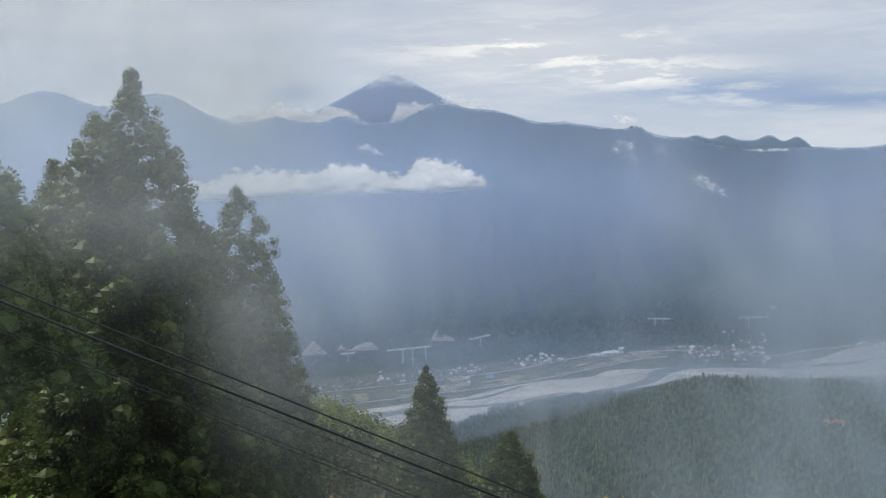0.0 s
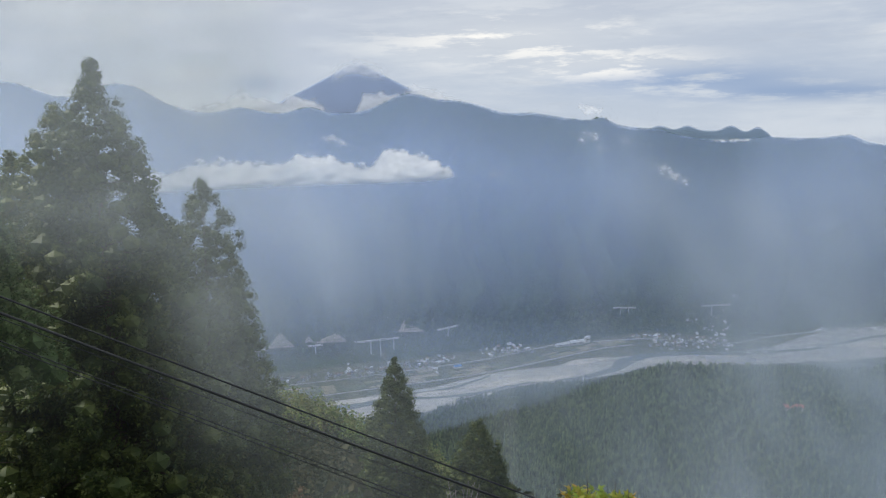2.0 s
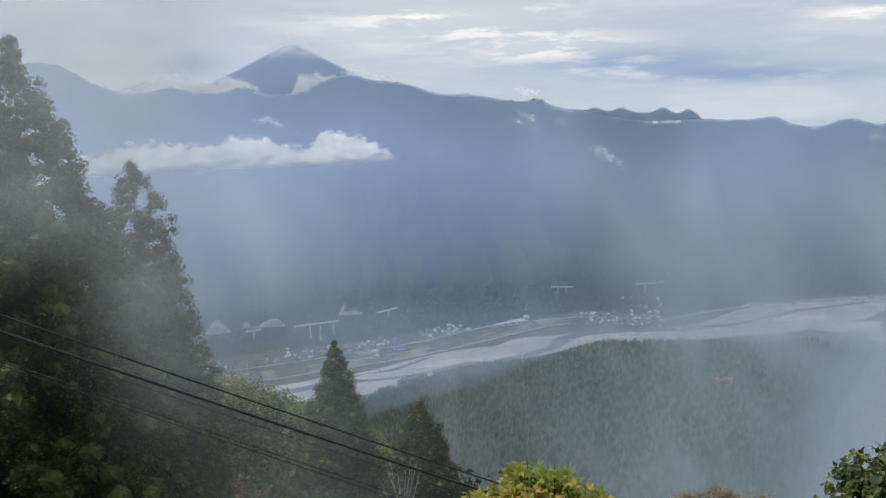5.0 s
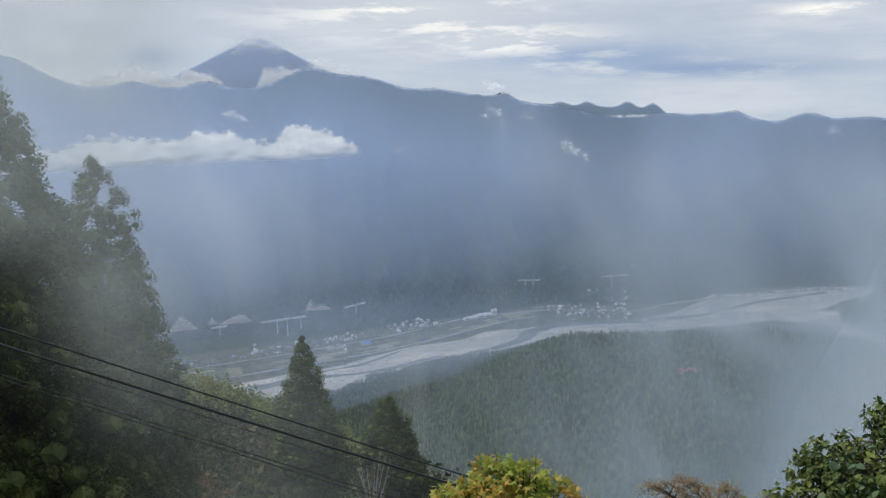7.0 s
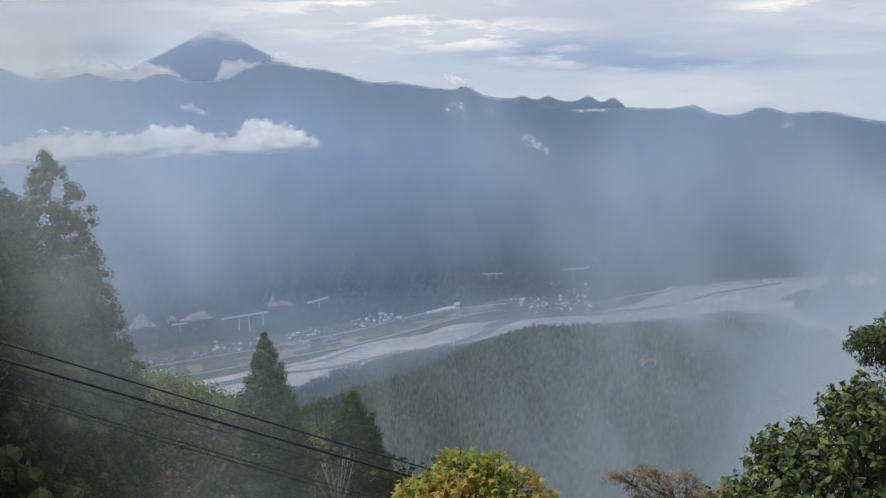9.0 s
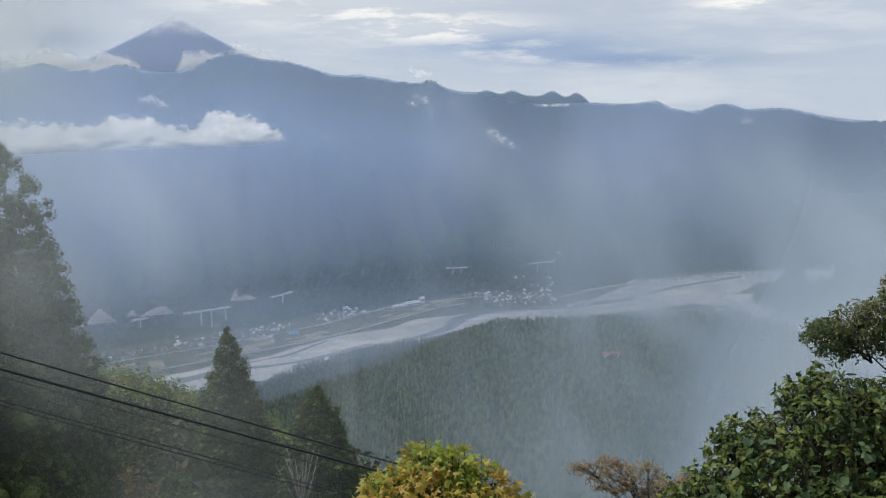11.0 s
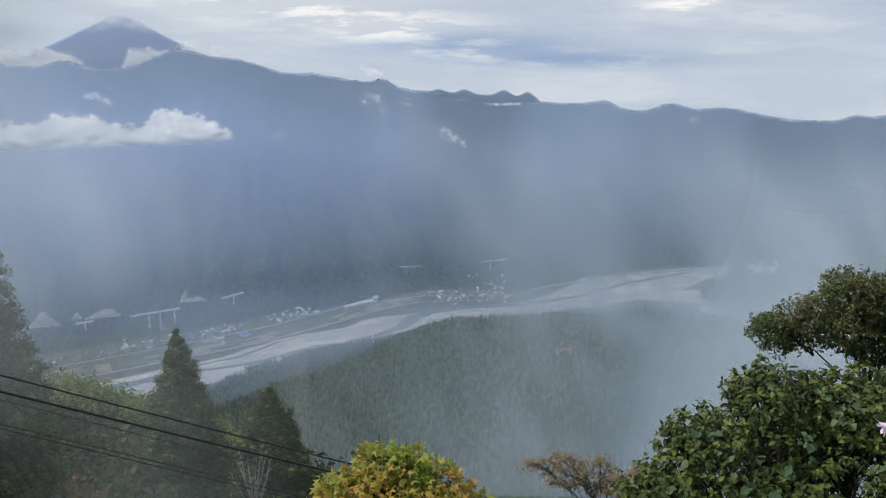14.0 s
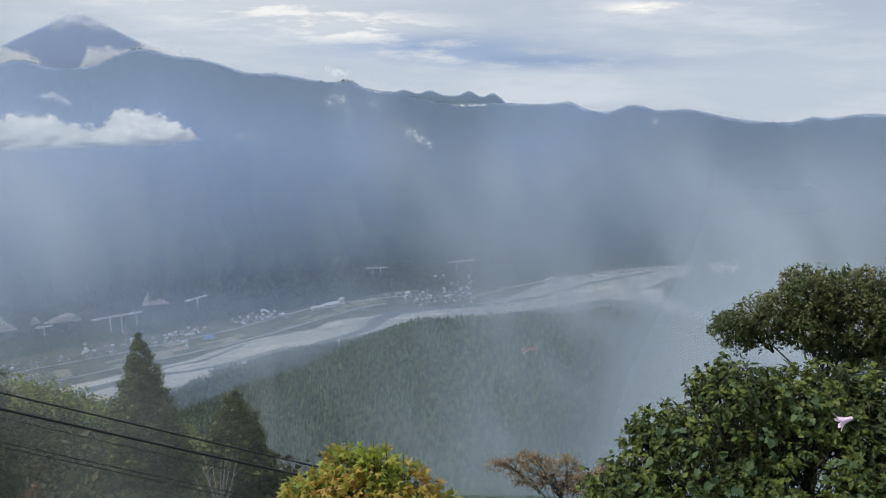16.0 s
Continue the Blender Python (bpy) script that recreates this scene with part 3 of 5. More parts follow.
def sprays(pos, out_dir, length, width, droop=0.25):
    """Folded leaf sprays, four corners each, at pos and pointing along out_dir."""
    n = len(pos)
    d = out_dir / np.linalg.norm(out_dir, axis=1, keepdims=True)
    ref = RNG.normal(size=(n, 3))
    side = np.cross(d, ref)
    side /= np.linalg.norm(side, axis=1, keepdims=True) + 1e-9
    up = np.cross(side, d)
    L, Wd = length[:, None], width[:, None]
    mid = pos + d * L * 0.45 + up * L * 0.12
    v = np.stack([pos, mid + side * Wd, pos + d * L - np.array([0, 0, 1.0]) * L * droop, mid - side * Wd], 1)
    k = np.arange(n)[:, None] * 4
    faces = np.concatenate([k + [[0, 1, 2]], k + [[0, 2, 3]]], 1).reshape(-1, 3)
    return v.reshape(-1, 3), faces


def conifer_crown(height, profile, clumps, per, clump_size, spray, ragged=0.0, skirt=0.12):
    """Crown of rounded clumps of sprays set round the trunk. profile: half width at a share of the height from the top."""
    k = np.arange(clumps)
    s = np.clip(((k + 0.5) / clumps) ** 0.74 + RNG.normal(size=clumps) * 0.012, 0.004, 1) * (1 - skirt)
    ang = k * 2.399963 + RNG.normal(size=clumps) * 0.35
    lobes = 1 + ragged * RNG.uniform(-1, 0.5, clumps) + 0.09 * np.sin(ang * 3 + s * 17) + 0.07 * np.sin(ang * 5 - s * 31)
    rad = np.interp(s, profile[::2], profile[1::2]) * lobes * np.where(RNG.uniform(size=clumps) < 0.8, RNG.uniform(0.74, 1.12, clumps), RNG.uniform(0.35, 0.8, clumps))
    size = clump_size * RNG.uniform(0.6, 1.3, clumps) * np.clip(0.40 + s * 2.2, 0.40, 1)
    rad = np.maximum(rad - size * 0.55, 0.02)
    c = np.stack([np.cos(ang) * rad, np.sin(ang) * rad, height * (1 - s) - 0.12 * rad - size * 0.5], -1)
    d = RNG.normal(size=(clumps, per, 3))
    d /= np.linalg.norm(d, axis=2, keepdims=True)
    outw = np.stack([np.cos(ang), np.sin(ang), np.full(clumps, 0.3)], -1)[:, None, :]
    d = d + outw * 0.35
    d /= np.linalg.norm(d, axis=2, keepdims=True)
    lumpy = 1 + 0.1 * np.sin(d[:, :, :1] * 7 + k[:, None, None]) * np.sin(d[:, :, 1:2] * 8)
    pos = c[:, None, :] + d * size[:, None, None] * lumpy * RNG.uniform(0.8, 1.0, (clumps, per, 1)) * np.array([1, 1, 0.85])
    n = clumps * per
    length = spray * RNG.uniform(0.7, 1.4, n) * np.repeat(np.clip(0.5 + s, 0.5, 1), per)
    v, f = sprays(pos.reshape(n, 3), (d + RNG.normal(size=d.shape) * 0.3 + [0, 0, 0.2]).reshape(n, 3), length, length * 0.26, 0.1)
    # the dense heart of every clump
    bm = bmesh.new()
    bmesh.ops.create_icosphere(bm, subdivisions=1, radius=1.0)
    bm.verts.ensure_lookup_table()
    ball = np.array([q.co for q in bm.verts])
    tri = np.array([[q.index for q in face.verts] for face in bm.faces])
    bm.free()
    heart = c[:, None, :] + ball[None] * (size * 0.70)[:, None, None] * RNG.uniform(0.85, 1.03, (clumps, len(ball), 1)) * np.array([1, 1, 0.85])
    f = np.concatenate([f, (tri[None] + (np.arange(clumps) * len(ball))[:, None, None]).reshape(-1, 3) + len(v)])
    v = np.concatenate([v, heart.reshape(-1, 3)])
    # a thin leader at the very top
    m = 60
    z = RNG.uniform(0, 1, m)
    a = RNG.uniform(0, 2 * math.pi, m)
    v2, f2 = sprays(np.stack([np.cos(a) * 0.05, np.sin(a) * 0.05, height * 0.985 - 0.5 + z * 0.9], -1), np.stack([np.cos(a), np.sin(a), np.full(m, 1.2)], -1), spray * (1.3 - z), spray * 0.3 * (1.3 - z))
    return np.concatenate([v, v2]), np.concatenate([f, f2 + len(v)])


def trunk_mesh(height, r0, limbs, reach, lean=0.0, first=0.25):
    bm = bmesh.new()
    pts = [(lean * q * height * 0.1 + 0.06 * math.sin(q * 7), 0.05 * math.sin(q * 9), q * height * 0.97) for q in (0, 0.05, 0.2, 0.4, 0.6, 0.8, 1.0)]
    tube(bm, pts, [r0 * 1.35, r0, r0 * 0.85, r0 * 0.62, r0 * 0.4, r0 * 0.2, r0 * 0.04], 10)
    for k in range(limbs):
        q = first + (0.93 - first) * (k / limbs)
        a = k * 2.4 + 0.6 * math.sin(k * 3.1)
        ln = reach * (1.05 - q) ** 0.7
        z = q * height * 0.97
        x = lean * q * height * 0.1
        tube(bm, [(x, 0, z), (x + ln * 0.5 * math.cos(a), ln * 0.5 * math.sin(a), z + ln * 0.06), (x + ln * math.cos(a), ln * math.sin(a), z + ln * 0.02)], [r0 * 0.22 * (1.1 - q), r0 * 0.13 * (1.1 - q), r0 * 0.04], 5)
    return bm


def conifer(name, label, azimuth, r, top_e, profile, clumps, per, clump_size, spray, mat, trunk_r=0.3, turn=0.0, bare=0.1, ragged=0.0):
    p = polar(azimuth, r, 0)
    base = float(land_at(p.x, p.y)[0]) - 0.3
    height = EYE_Z + r * math.tan(radians(top_e)) - base
    ob = thing(name, label, "tree", (p.x, p.y, base), turn)
    part("trunk", trunk_mesh(height, trunk_r, 46, max(profile[1::2]) * 0.95), M_BARK, ob)
    v, f = conifer_crown(height, profile, clumps, per, clump_size, spray, ragged, bare)
    part("crown", mesh_from("crown", v, f, mat), mat, ob)
    return ob


conifer("cedar_tree", "tall broad dark green cedar half veiled in mist", -21.55, 36, 4.9, (0, 0.05, 0.04, 0.5, 0.09, 1.5, 0.2, 2.6, 0.3, 3.4, 0.45, 4.2, 0.6, 5.0, 0.8, 5.3, 1.0, 4.8), 1250, 84, 0.66, 0.17, M_CEDAR, 0.42, bare=0.06, ragged=0.1)
conifer("cedar_tree", "lower cedar crown against the tall broad one", -24.0, 38, 2.0, (0, 0.1, 0.05, 1.1, 0.12, 2.0, 0.3, 3.0, 0.6, 3.7, 1.0, 3.8), 560, 75, 0.66, 0.17, M_CEDAR_OLIVE, 0.3, bare=0.42, ragged=0.1)
conifer("cedar_tree", "slim dark green cedar beside the broad one", -15.0, 40, -3.2, (0, 0.1, 0.03, 0.6, 0.06, 1.15, 0.1, 1.6, 0.19, 2.0, 0.3, 2.35, 0.5, 2.7, 0.75, 3.0, 1.0, 2.8), 1000, 70, 0.58, 0.16, M_CEDAR, 0.28, ragged=0.06)
conifer("cedar_tree", "yellow-green cedar catching the light", -32.4, 28, 2.2, (0, 0.2, 0.06, 1.2, 0.14, 2.2, 0.3, 3.0, 0.8, 3.3, 1.0, 3.0), 560, 80, 0.6, 0.16, M_CEDAR_LIGHT, 0.28, bare=0.6)
conifer("cedar_tree", "olive green cedar standing behind the broad one", -26.7, 42, -1.0, (0, 0.1, 0.08, 1.1, 0.2, 2.4, 0.4, 3.4, 0.7, 4.0, 1.0, 3.6), 560, 70, 0.62, 0.19, M_CEDAR_OLIVE, 0.3, bare=0.4, ragged=0.1)
conifer("cedar_tree", "low dark bushy cedar beside the slim one", -11.2, 41, -16.1, (0, 0.35, 0.06, 0.75, 0.15, 0.95, 0.3, 0.9, 0.6, 1.0, 1.0, 0.9), 200, 70, 0.42, 0.16, M_CEDAR, 0.16, bare=0.3, ragged=0.15)
conifer("conifer_tree", "narrow pointed dark conifer on the slope below", -1.55, 100, -16.8, (0, 0.15, 0.05, 0.9, 0.1, 1.6, 0.19, 2.9, 0.28, 3.9, 0.37, 4.5, 0.6, 5.4, 1.0, 5.0), 900, 60, 0.78, 0.34, M_CEDAR, 0.3, ragged=0.12)
conifer("conifer_tree", "rounded dark conifer rising from the misty slope", 4.9, 108, -21.4, (0, 0.4, 0.06, 1.7, 0.16, 3.3, 0.3, 4.9, 0.6, 6.0, 1.0, 5.6), 700, 60, 0.9, 0.38, M_CEDAR, 0.3, ragged=0.2)


# ---- woods: far too many trees to count ----
def woods(name, label, mat, azs, rs, spacing, per, height, half, spray, keep, seed, round_share=0.3, floor=6.0):
    rng = np.random.default_rng(seed)
    area = math.pi * (rs[1] ** 2 - rs[0] ** 2) * (azs[1] - azs[0]) / 360
    n = int(area / spacing ** 2)
    a = rng.uniform(*azs, n)
    r = np.sqrt(rng.uniform(rs[0] ** 2, rs[1] ** 2, n))
    ok = keep(a, r)
    a, r = a[ok], r[ok]
    n = len(a)
    x, y = r * np.sin(np.radians(a)), r * np.cos(np.radians(a))
    z = land_at(x, y)
    ok = z > floor
    x, y, z, n = x[ok], y[ok], z[ok], int(ok.sum())
    h = height * rng.uniform(0.65, 1.25, n)
    w = half * rng.uniform(0.7, 1.3, n)
    rounded = rng.uniform(size=n) < round_share
    s = np.sqrt(rng.uniform(0, 1, (n, per)))
    ang = rng.uniform(0, 2 * math.pi, (n, per))
    prof = np.where(rounded[:, None], np.sin(np.pi * np.clip(s * 0.62 + 0.08, 0, 1)) * 1.15, s * 1.0) * w[:, None] * rng.uniform(0.75, 1.1, (n, per))
    pos = np.stack([x[:, None] + np.cos(ang) * prof * 0.7, y[:, None] + np.sin(ang) * prof * 0.7, z[:, None] + h[:, None] * (1 - s * 0.8)], -1).reshape(-1, 3)
    d = np.stack([np.cos(ang), np.sin(ang), np.full_like(ang, 0.25) + rng.normal(size=ang.shape) * 0.35], -1).reshape(-1, 3)
    L = (spray * rng.uniform(0.7, 1.3, (n, per)) * (0.6 + 0.6 * s)).ravel()
    v, f = sprays(pos, d, L, L * 0.42, 0.35)
    tagged(new(name, mesh_from(name, v, f, mat)), label, "woods", kind="stuff")


def cone_woods(name, label, mat, azs, rs, spacing, height, half, keep, seed, floor=6.0):
    """A planted conifer forest: every tree three ragged skirts of boughs, one over another."""
    rng = np.random.default_rng(seed)
    n = int(math.pi * (rs[1] ** 2 - rs[0] ** 2) * (azs[1] - azs[0]) / 360 / spacing ** 2)
    a, r = rng.uniform(*azs, n), np.sqrt(rng.uniform(rs[0] ** 2, rs[1] ** 2, n))
    ok = keep(a, r)
    x, y = r[ok] * np.sin(np.radians(a[ok])), r[ok] * np.cos(np.radians(a[ok]))
    z = land_at(x, y)
    ok = z > floor
    x, y, z, n = x[ok], y[ok], z[ok], int(ok.sum())
    h, w = height * rng.uniform(0.7, 1.25, n), half * rng.uniform(0.75, 1.3, n)
    verts, faces, sides, count = [], [], 6, 0
    for top, low, wide in ((1.0, 0.62, 0.5), (0.8, 0.38, 0.8), (0.56, 0.1, 1.05)):
        ang = rng.uniform(0, 6.28, (n, 1)) + np.arange(sides)[None] * (2 * math.pi / sides)
        rad = w[:, None] * wide * rng.uniform(0.6, 1.15, (n, sides))
        ring = np.stack([x[:, None] + np.cos(ang) * rad, y[:, None] + np.sin(ang) * rad, z[:, None] + h[:, None] * (low + rng.uniform(-0.05, 0.07, (n, sides)))], -1)
        tip = np.stack([x, y, z + h * top], -1)[:, None]
        verts.append(np.concatenate([tip, ring], 1).reshape(-1, 3))
        base = count + np.arange(n)[:, None] * (sides + 1)
        faces += [np.stack([base[:, 0], base[:, 0] + 1 + k, base[:, 0] + 1 + (k + 1) % sides], -1) for k in range(sides)]
        count += n * (sides + 1)
    tagged(new(name, mesh_from(name, np.concatenate(verts), np.concatenate(faces), mat)), label, "woods", kind="stuff")


# Sunlit upper hillside and shaded lower slope differ by leaf colour.
woods("hillside_woods", "mixed woods on the near hillside, sunlight put into their colour", M_SUNLIT_WOOD, (-38, 14), (295, 440), 5.0, 46, 12, 3.2, 1.6, lambda a, r: a < 12, 21, 0.6)
woods("hillside_woods", "trees crowding the steep slope below, shade put into their colour", M_SHADED_WOOD, (-36, 20), (62, 300), 6.0, 64, 14, 3.6, 1.5, lambda a, r: (r > 112) | (a < -5), 22, 0.6)
cone_woods("spur_woods", "dense conifer woods covering the spur", M_FAR_TREE, (-10, 52), (430, 1000), 5.2, 13.5, 3.3, lambda a, r: a > -4, 23)
cone_woods("spur_woods", "conifer woods along the far shoulder of the spur", M_FAR_TREE, (-14, 44), (1000, 1480), 6.2, 15, 3.6, lambda a, r: r > 0, 24)


def river_bank(a):
    """Distance of the river's near bank."""
    return line(a, -12, 1660, -3, 1690, 1, 1700, 3, 1785, 7, 1862, 10, 1925, 14, 1962, 17, 2040, 23, 2150, 30, 2230, 37, 2350)


cone_woods("bank_woods", "dark woods on the flat by the river", M_FAR_TREE, (-12, 34), (1420, 2200), 6.4, 9, 3.8, lambda a, r: r < river_bank(a) - 8, 27, -5.0)


woods("ridge_woods", "trees along the crest of the mountain ridge", M_FAR_TREE, (-36, 58), (3520, 3960), 10.5, 8, 9, 4.0, 4.5, lambda a, r: np.abs(r - line(a, -30, 3600, 20, 3750, 60, 4000)) < 32, 28, 0.7)


# ---- power lines ----
def cable(label, a0, e0, r0, a1, e1, r1, radius, sag):
    p, q = polar(a0, r0, elevation=e0), polar(a1, r1, elevation=e1)
    start, end = p + (p - q) * 0.6, q + (q - p) * 0.5
    bm = bmesh.new()
    pts = []
    for k in range(61):
        s = k / 60
        pts.append(start.lerp(end, s) - Vector((0, 0, sag * 4 * s * (1 - s))) + Vector((0, 0, sag * 0.93)))
    tube(bm, pts, [radius] * 61, 10)
    me = bpy.data.meshes.new("power_cable")
    bm.to_mesh(me)
    bm.free()
    me.materials.append(M_CABLE)
    tagged(new("power_cable", me), label, "cable", "power lines over the slope")


cable("black power cable sagging over the slope", -30.4, -9.0, 9.5, 8.4, -26.5, 9.5, 0.0105, 0.05)
cable("thick black power cable sagging over the slope", -30.5, -10.05, 7.5, 8.3, -27.35, 7.5, 0.012, 0.05)
cable("thin black wire below the power cables", -30.5, -10.35, 13, -1.0, -25.0, 13, 0.006, 0.05)
cable("thin black telephone wire", -30.6, -11.8, 10, 4.9, -28.5, 10, 0.0065, 0.05)
cable("thin black telephone wire", -30.6, -12.05, 10.3, 4.4, -28.65, 10.3, 0.0065, 0.05)


# ---- plants beside the lookout ----
def leaf_shape(width, curl, fold):
    """An ovate leaf folded along its rib, one long."""
    m = [(0, 0), (0.33, 0), (0.68, 0), (1, 0)]
    rib = [(x, 0, -curl * x * x) for x, _ in m]
    side = [(0.26, width, fold - curl * 0.07), (0.62, width * 0.86, fold - curl * 0.4)]
    v = rib + side + [(x, -y, z) for x, y, z in side]
    f = [(0, 1, 4), (1, 5, 4), (1, 2, 5), (2, 3, 5), (0, 6, 1), (1, 6, 7), (1, 7, 2), (2, 7, 3)]
    return np.array(v, float), np.array(f)


def maple_shape():
    """A five-lobed leaf, one long, its lobes hanging a little."""
    v = [(0.18, 0, 0.03)]
    lobes = [(-128, 0.42), (-100, 0.28), (-62, 0.80), (-33, 0.38), (0, 1.0), (33, 0.38), (62, 0.80), (100, 0.28), (128, 0.42), (180, 0.02)]
    for a, q in lobes:
        v.append((0.18 + q * 0.82 * math.cos(radians(a)), q * 0.78 * math.sin(radians(a)), -0.16 * q * q))
    n = len(lobes)
    return np.array(v, float), np.array([(0, 1 + k, 1 + (k + 1) % n) for k in range(n)])


def leaf_frames(pos, way, up, size):
    x = way / np.linalg.norm(way, axis=1, keepdims=True)
    y = np.cross(up, x)
    y /= np.linalg.norm(y, axis=1, keepdims=True) + 1e-9
    z = np.cross(x, y)
    return np.stack([x, y, z], -1) * size[:, None, None], pos


def merged_leaves(shape, axes, pos):
    v, f = shape
    n = len(pos)
    allv = np.einsum("nij,kj->nki", axes, v) + pos[:, None, :]
    return allv.reshape(-1, 3), (f[None] + np.arange(n)[:, None, None] * len(v)).reshape(-1, f.shape[1])


def lump_points(lumps, n, inner, rng, flat=0.85, low=0.2):
    """Points on the outside of a group of rounded lumps, with their outward directions."""
    weight = np.array([q[3] ** 2 for q in lumps])
    pick = rng.choice(len(lumps), n, p=weight / weight.sum())
    c = np.array([polar(a, r, elevation=e) for a, e, r, _ in lumps])
    rad = np.array([q[3] for q in lumps])
    d = rng.normal(size=(n, 3))
    d[:, 2] = np.abs(d[:, 2]) * (1 - low) + d[:, 2] * low
    d /= np.linalg.norm(d, axis=1, keepdims=True)
    rough = np.array([noise.noise(Vector(q * 2.3) + Vector((k * 3.1, 0, 0))) for q, k in zip(d, pick)])
    p = c[pick] + d * (rad[pick] * (1 + 0.28 * rough) * rng.uniform(inner, 1.0, n))[:, None] * [1, 1, flat]
    keep = np.ones(n, bool)
    for k in range(len(lumps)):
        keep &= (np.linalg.norm((p - c[k]) / [1, 1, flat], axis=1) > rad[k] * 0.72) | (pick == k)
    return p[keep], d[keep]


def plant(name, label, category, base, lumps, count, inner, shape, size, mat, seed, single=0, leaf_label="", droop=0.5, hang=0.0, flat=0.85, stem_r=0.02, forks=1, stem_mat=None, split=None, low=0.2, whorl=1, holes=0.0):
    """A leafy plant: stems from its foot into every lump, and leaves on the lumps; the nearest leaves are pieces of their own."""
    rng = np.random.default_rng(seed)
    ob = thing(name, label, category, base)
    shift = np.array(base)
    p, d = lump_points(lumps, count, inner, rng, flat, low)
    if holes:
        gap = np.array([noise.noise(Vector(q) * holes) + 0.5 * noise.noise(Vector(q) * holes * 2.3) for q in p])
        p, d = p[gap > -0.22], d[gap > -0.22]
    # leaves stand in whorls round the end of every twig
    p, d = np.repeat(p, whorl, 0), np.repeat(d, whorl, 0)
    n = len(p)
    if whorl > 1:
        spin = rng.normal(size=(n, 3))
        spin -= d * (spin * d).sum(1, keepdims=True)
        spin /= np.linalg.norm(spin, axis=1, keepdims=True)
        p = p + d * rng.uniform(-0.4, 0.4, (n, 1)) * size
        d = d * 0.35 + spin
    way = d * (1 - hang) + rng.normal(size=(n, 3)) * 0.45 - np.array([0, 0, droop]) * rng.uniform(0.2, 1.1, (n, 1))
    up = d * 0.3 + [0, -0.25, 1.0] + rng.normal(size=(n, 3)) * 0.4
    axes, pos = leaf_frames(p - shift, way, up, size * rng.uniform(0.55, 1.3, n))
    order = np.argsort(np.linalg.norm(p - np.array([0, 0, EYE_Z]), axis=1))
    first, rest = order[:single], order[single:]
    v, f = merged_leaves(shape, axes[rest], pos[rest])
    tagged(part("foliage", mesh_from("foliage", v, f, mat), mat, ob, leaf_label), kind="stuff")
    if single:
        me = mesh_from("leaf", *shape, mat)
        for k in first:
            leaf = new("leaf", me)
            leaf.parent = ob
            m = Matrix.Identity(4)
            for i in range(3):
                for j in range(3):
                    m[i][j] = axes[k][i][j]
                m[i][3] = pos[k][i]
            leaf.matrix_basis = m
    if split:
        bm = bmesh.new()
        knee = polar(split[0], split[2], elevation=split[1]) - Vector(base)
        tube(bm, [(0, 0, 0), knee * 0.5 + Vector((0.03, 0.02, 0)), knee], [stem_r * 2.6, stem_r * 2.1, stem_r * 1.6], 8)
        part("trunk", bm, stem_mat or M_BARK, ob)
    limbs = [polar(a, r, elevation=e) - Vector(base) for a, e, r, q in lumps[::6]]
    for number, (a, e, r, q) in enumerate(lumps):
        c = polar(a, r, elevation=e) - Vector(base)
        bm = bmesh.new()
        foot = knee if split else Vector((0.12 * q * math.cos(a), 0.12 * q * math.sin(a), 0))
        if split and number % 6 and len(lumps) > 12:
            near = min(limbs, key=lambda q: (q - c).length)
            foot = knee.lerp(near, 0.55 + 0.07 * (number % 5)) + Vector((0, 0, 0.05 * (near - knee).length))
        bow = foot.lerp(c, 0.55) + Vector((0, 0, 0.10 * (c - foot).length))
        tube(bm, [foot, bow, c], [stem_r, stem_r * 0.7, stem_r * 0.4], 6)
        for k in range(forks * 5):
            t = Vector(rng.normal(size=3))
            t.z = abs(t.z) * 0.9 + 0.1
            t.normalize()
            mid = bow.lerp(c, 0.35 + 0.12 * (k % 5))
            end = c + Vector((t.x, t.y, t.z * flat)) * q * 0.95
            tube(bm, [mid, mid.lerp(end, 0.55) + Vector((0, 0, 0.05 * q)), end], [stem_r * 0.4, stem_r * 0.25, stem_r * 0.08], 5)
        part("stem", bm, stem_mat or M_BARK, ob)
    return ob


M_SHRUB = leaf_material("shrub_leaves", (0.018, 0.036, 0.008), (0.05, 0.082, 0.016), (0.14, 0.17, 0.034), 6.0, 0.62, 0.18)
# Inner shade of the shrub, put into a darker leaf colour.
M_SHRUB_SHADE = leaf_material("shaded_inner_leaves", (0.012, 0.022, 0.007), (0.026, 0.042, 0.012), (0.075, 0.09, 0.025), 5.0, 0.62, 0.15)
M_NARROW = leaf_material("narrow_leaves", (0.05, 0.09, 0.025), (0.10, 0.16, 0.04), (0.16, 0.19, 0.06), 2.5, 0.45, 0.25)
M_MAPLE = leaf_material("maple_autumn_leaves", (0.20, 0.29, 0.04), (0.36, 0.36, 0.05), (0.48, 0.29, 0.065), 3.2, 0.5, 0.4)
M_MAPLE_GREEN = leaf_material("maple_green_leaves", (0.10, 0.19, 0.035), (0.20, 0.27, 0.05), (0.33, 0.33, 0.06), 3.0, 0.5, 0.4)
M_TREE = leaf_material("olive_leaves", (0.045, 0.075, 0.024), (0.085, 0.115, 0.034), (0.15, 0.14, 0.055), 1.3, 0.5, 0.25)
M_BROWN = leaf_material("dry_brown_leaves", (0.25, 0.17, 0.11), (0.36, 0.25, 0.15), (0.30, 0.26, 0.14), 1.5, 0.7, 0.3)
M_FRESH = leaf_material("fresh_green_leaves", (0.12, 0.22, 0.03), (0.20, 0.32, 0.05), (0.25, 0.33, 0.07), 1.5, 0.5, 0.35)
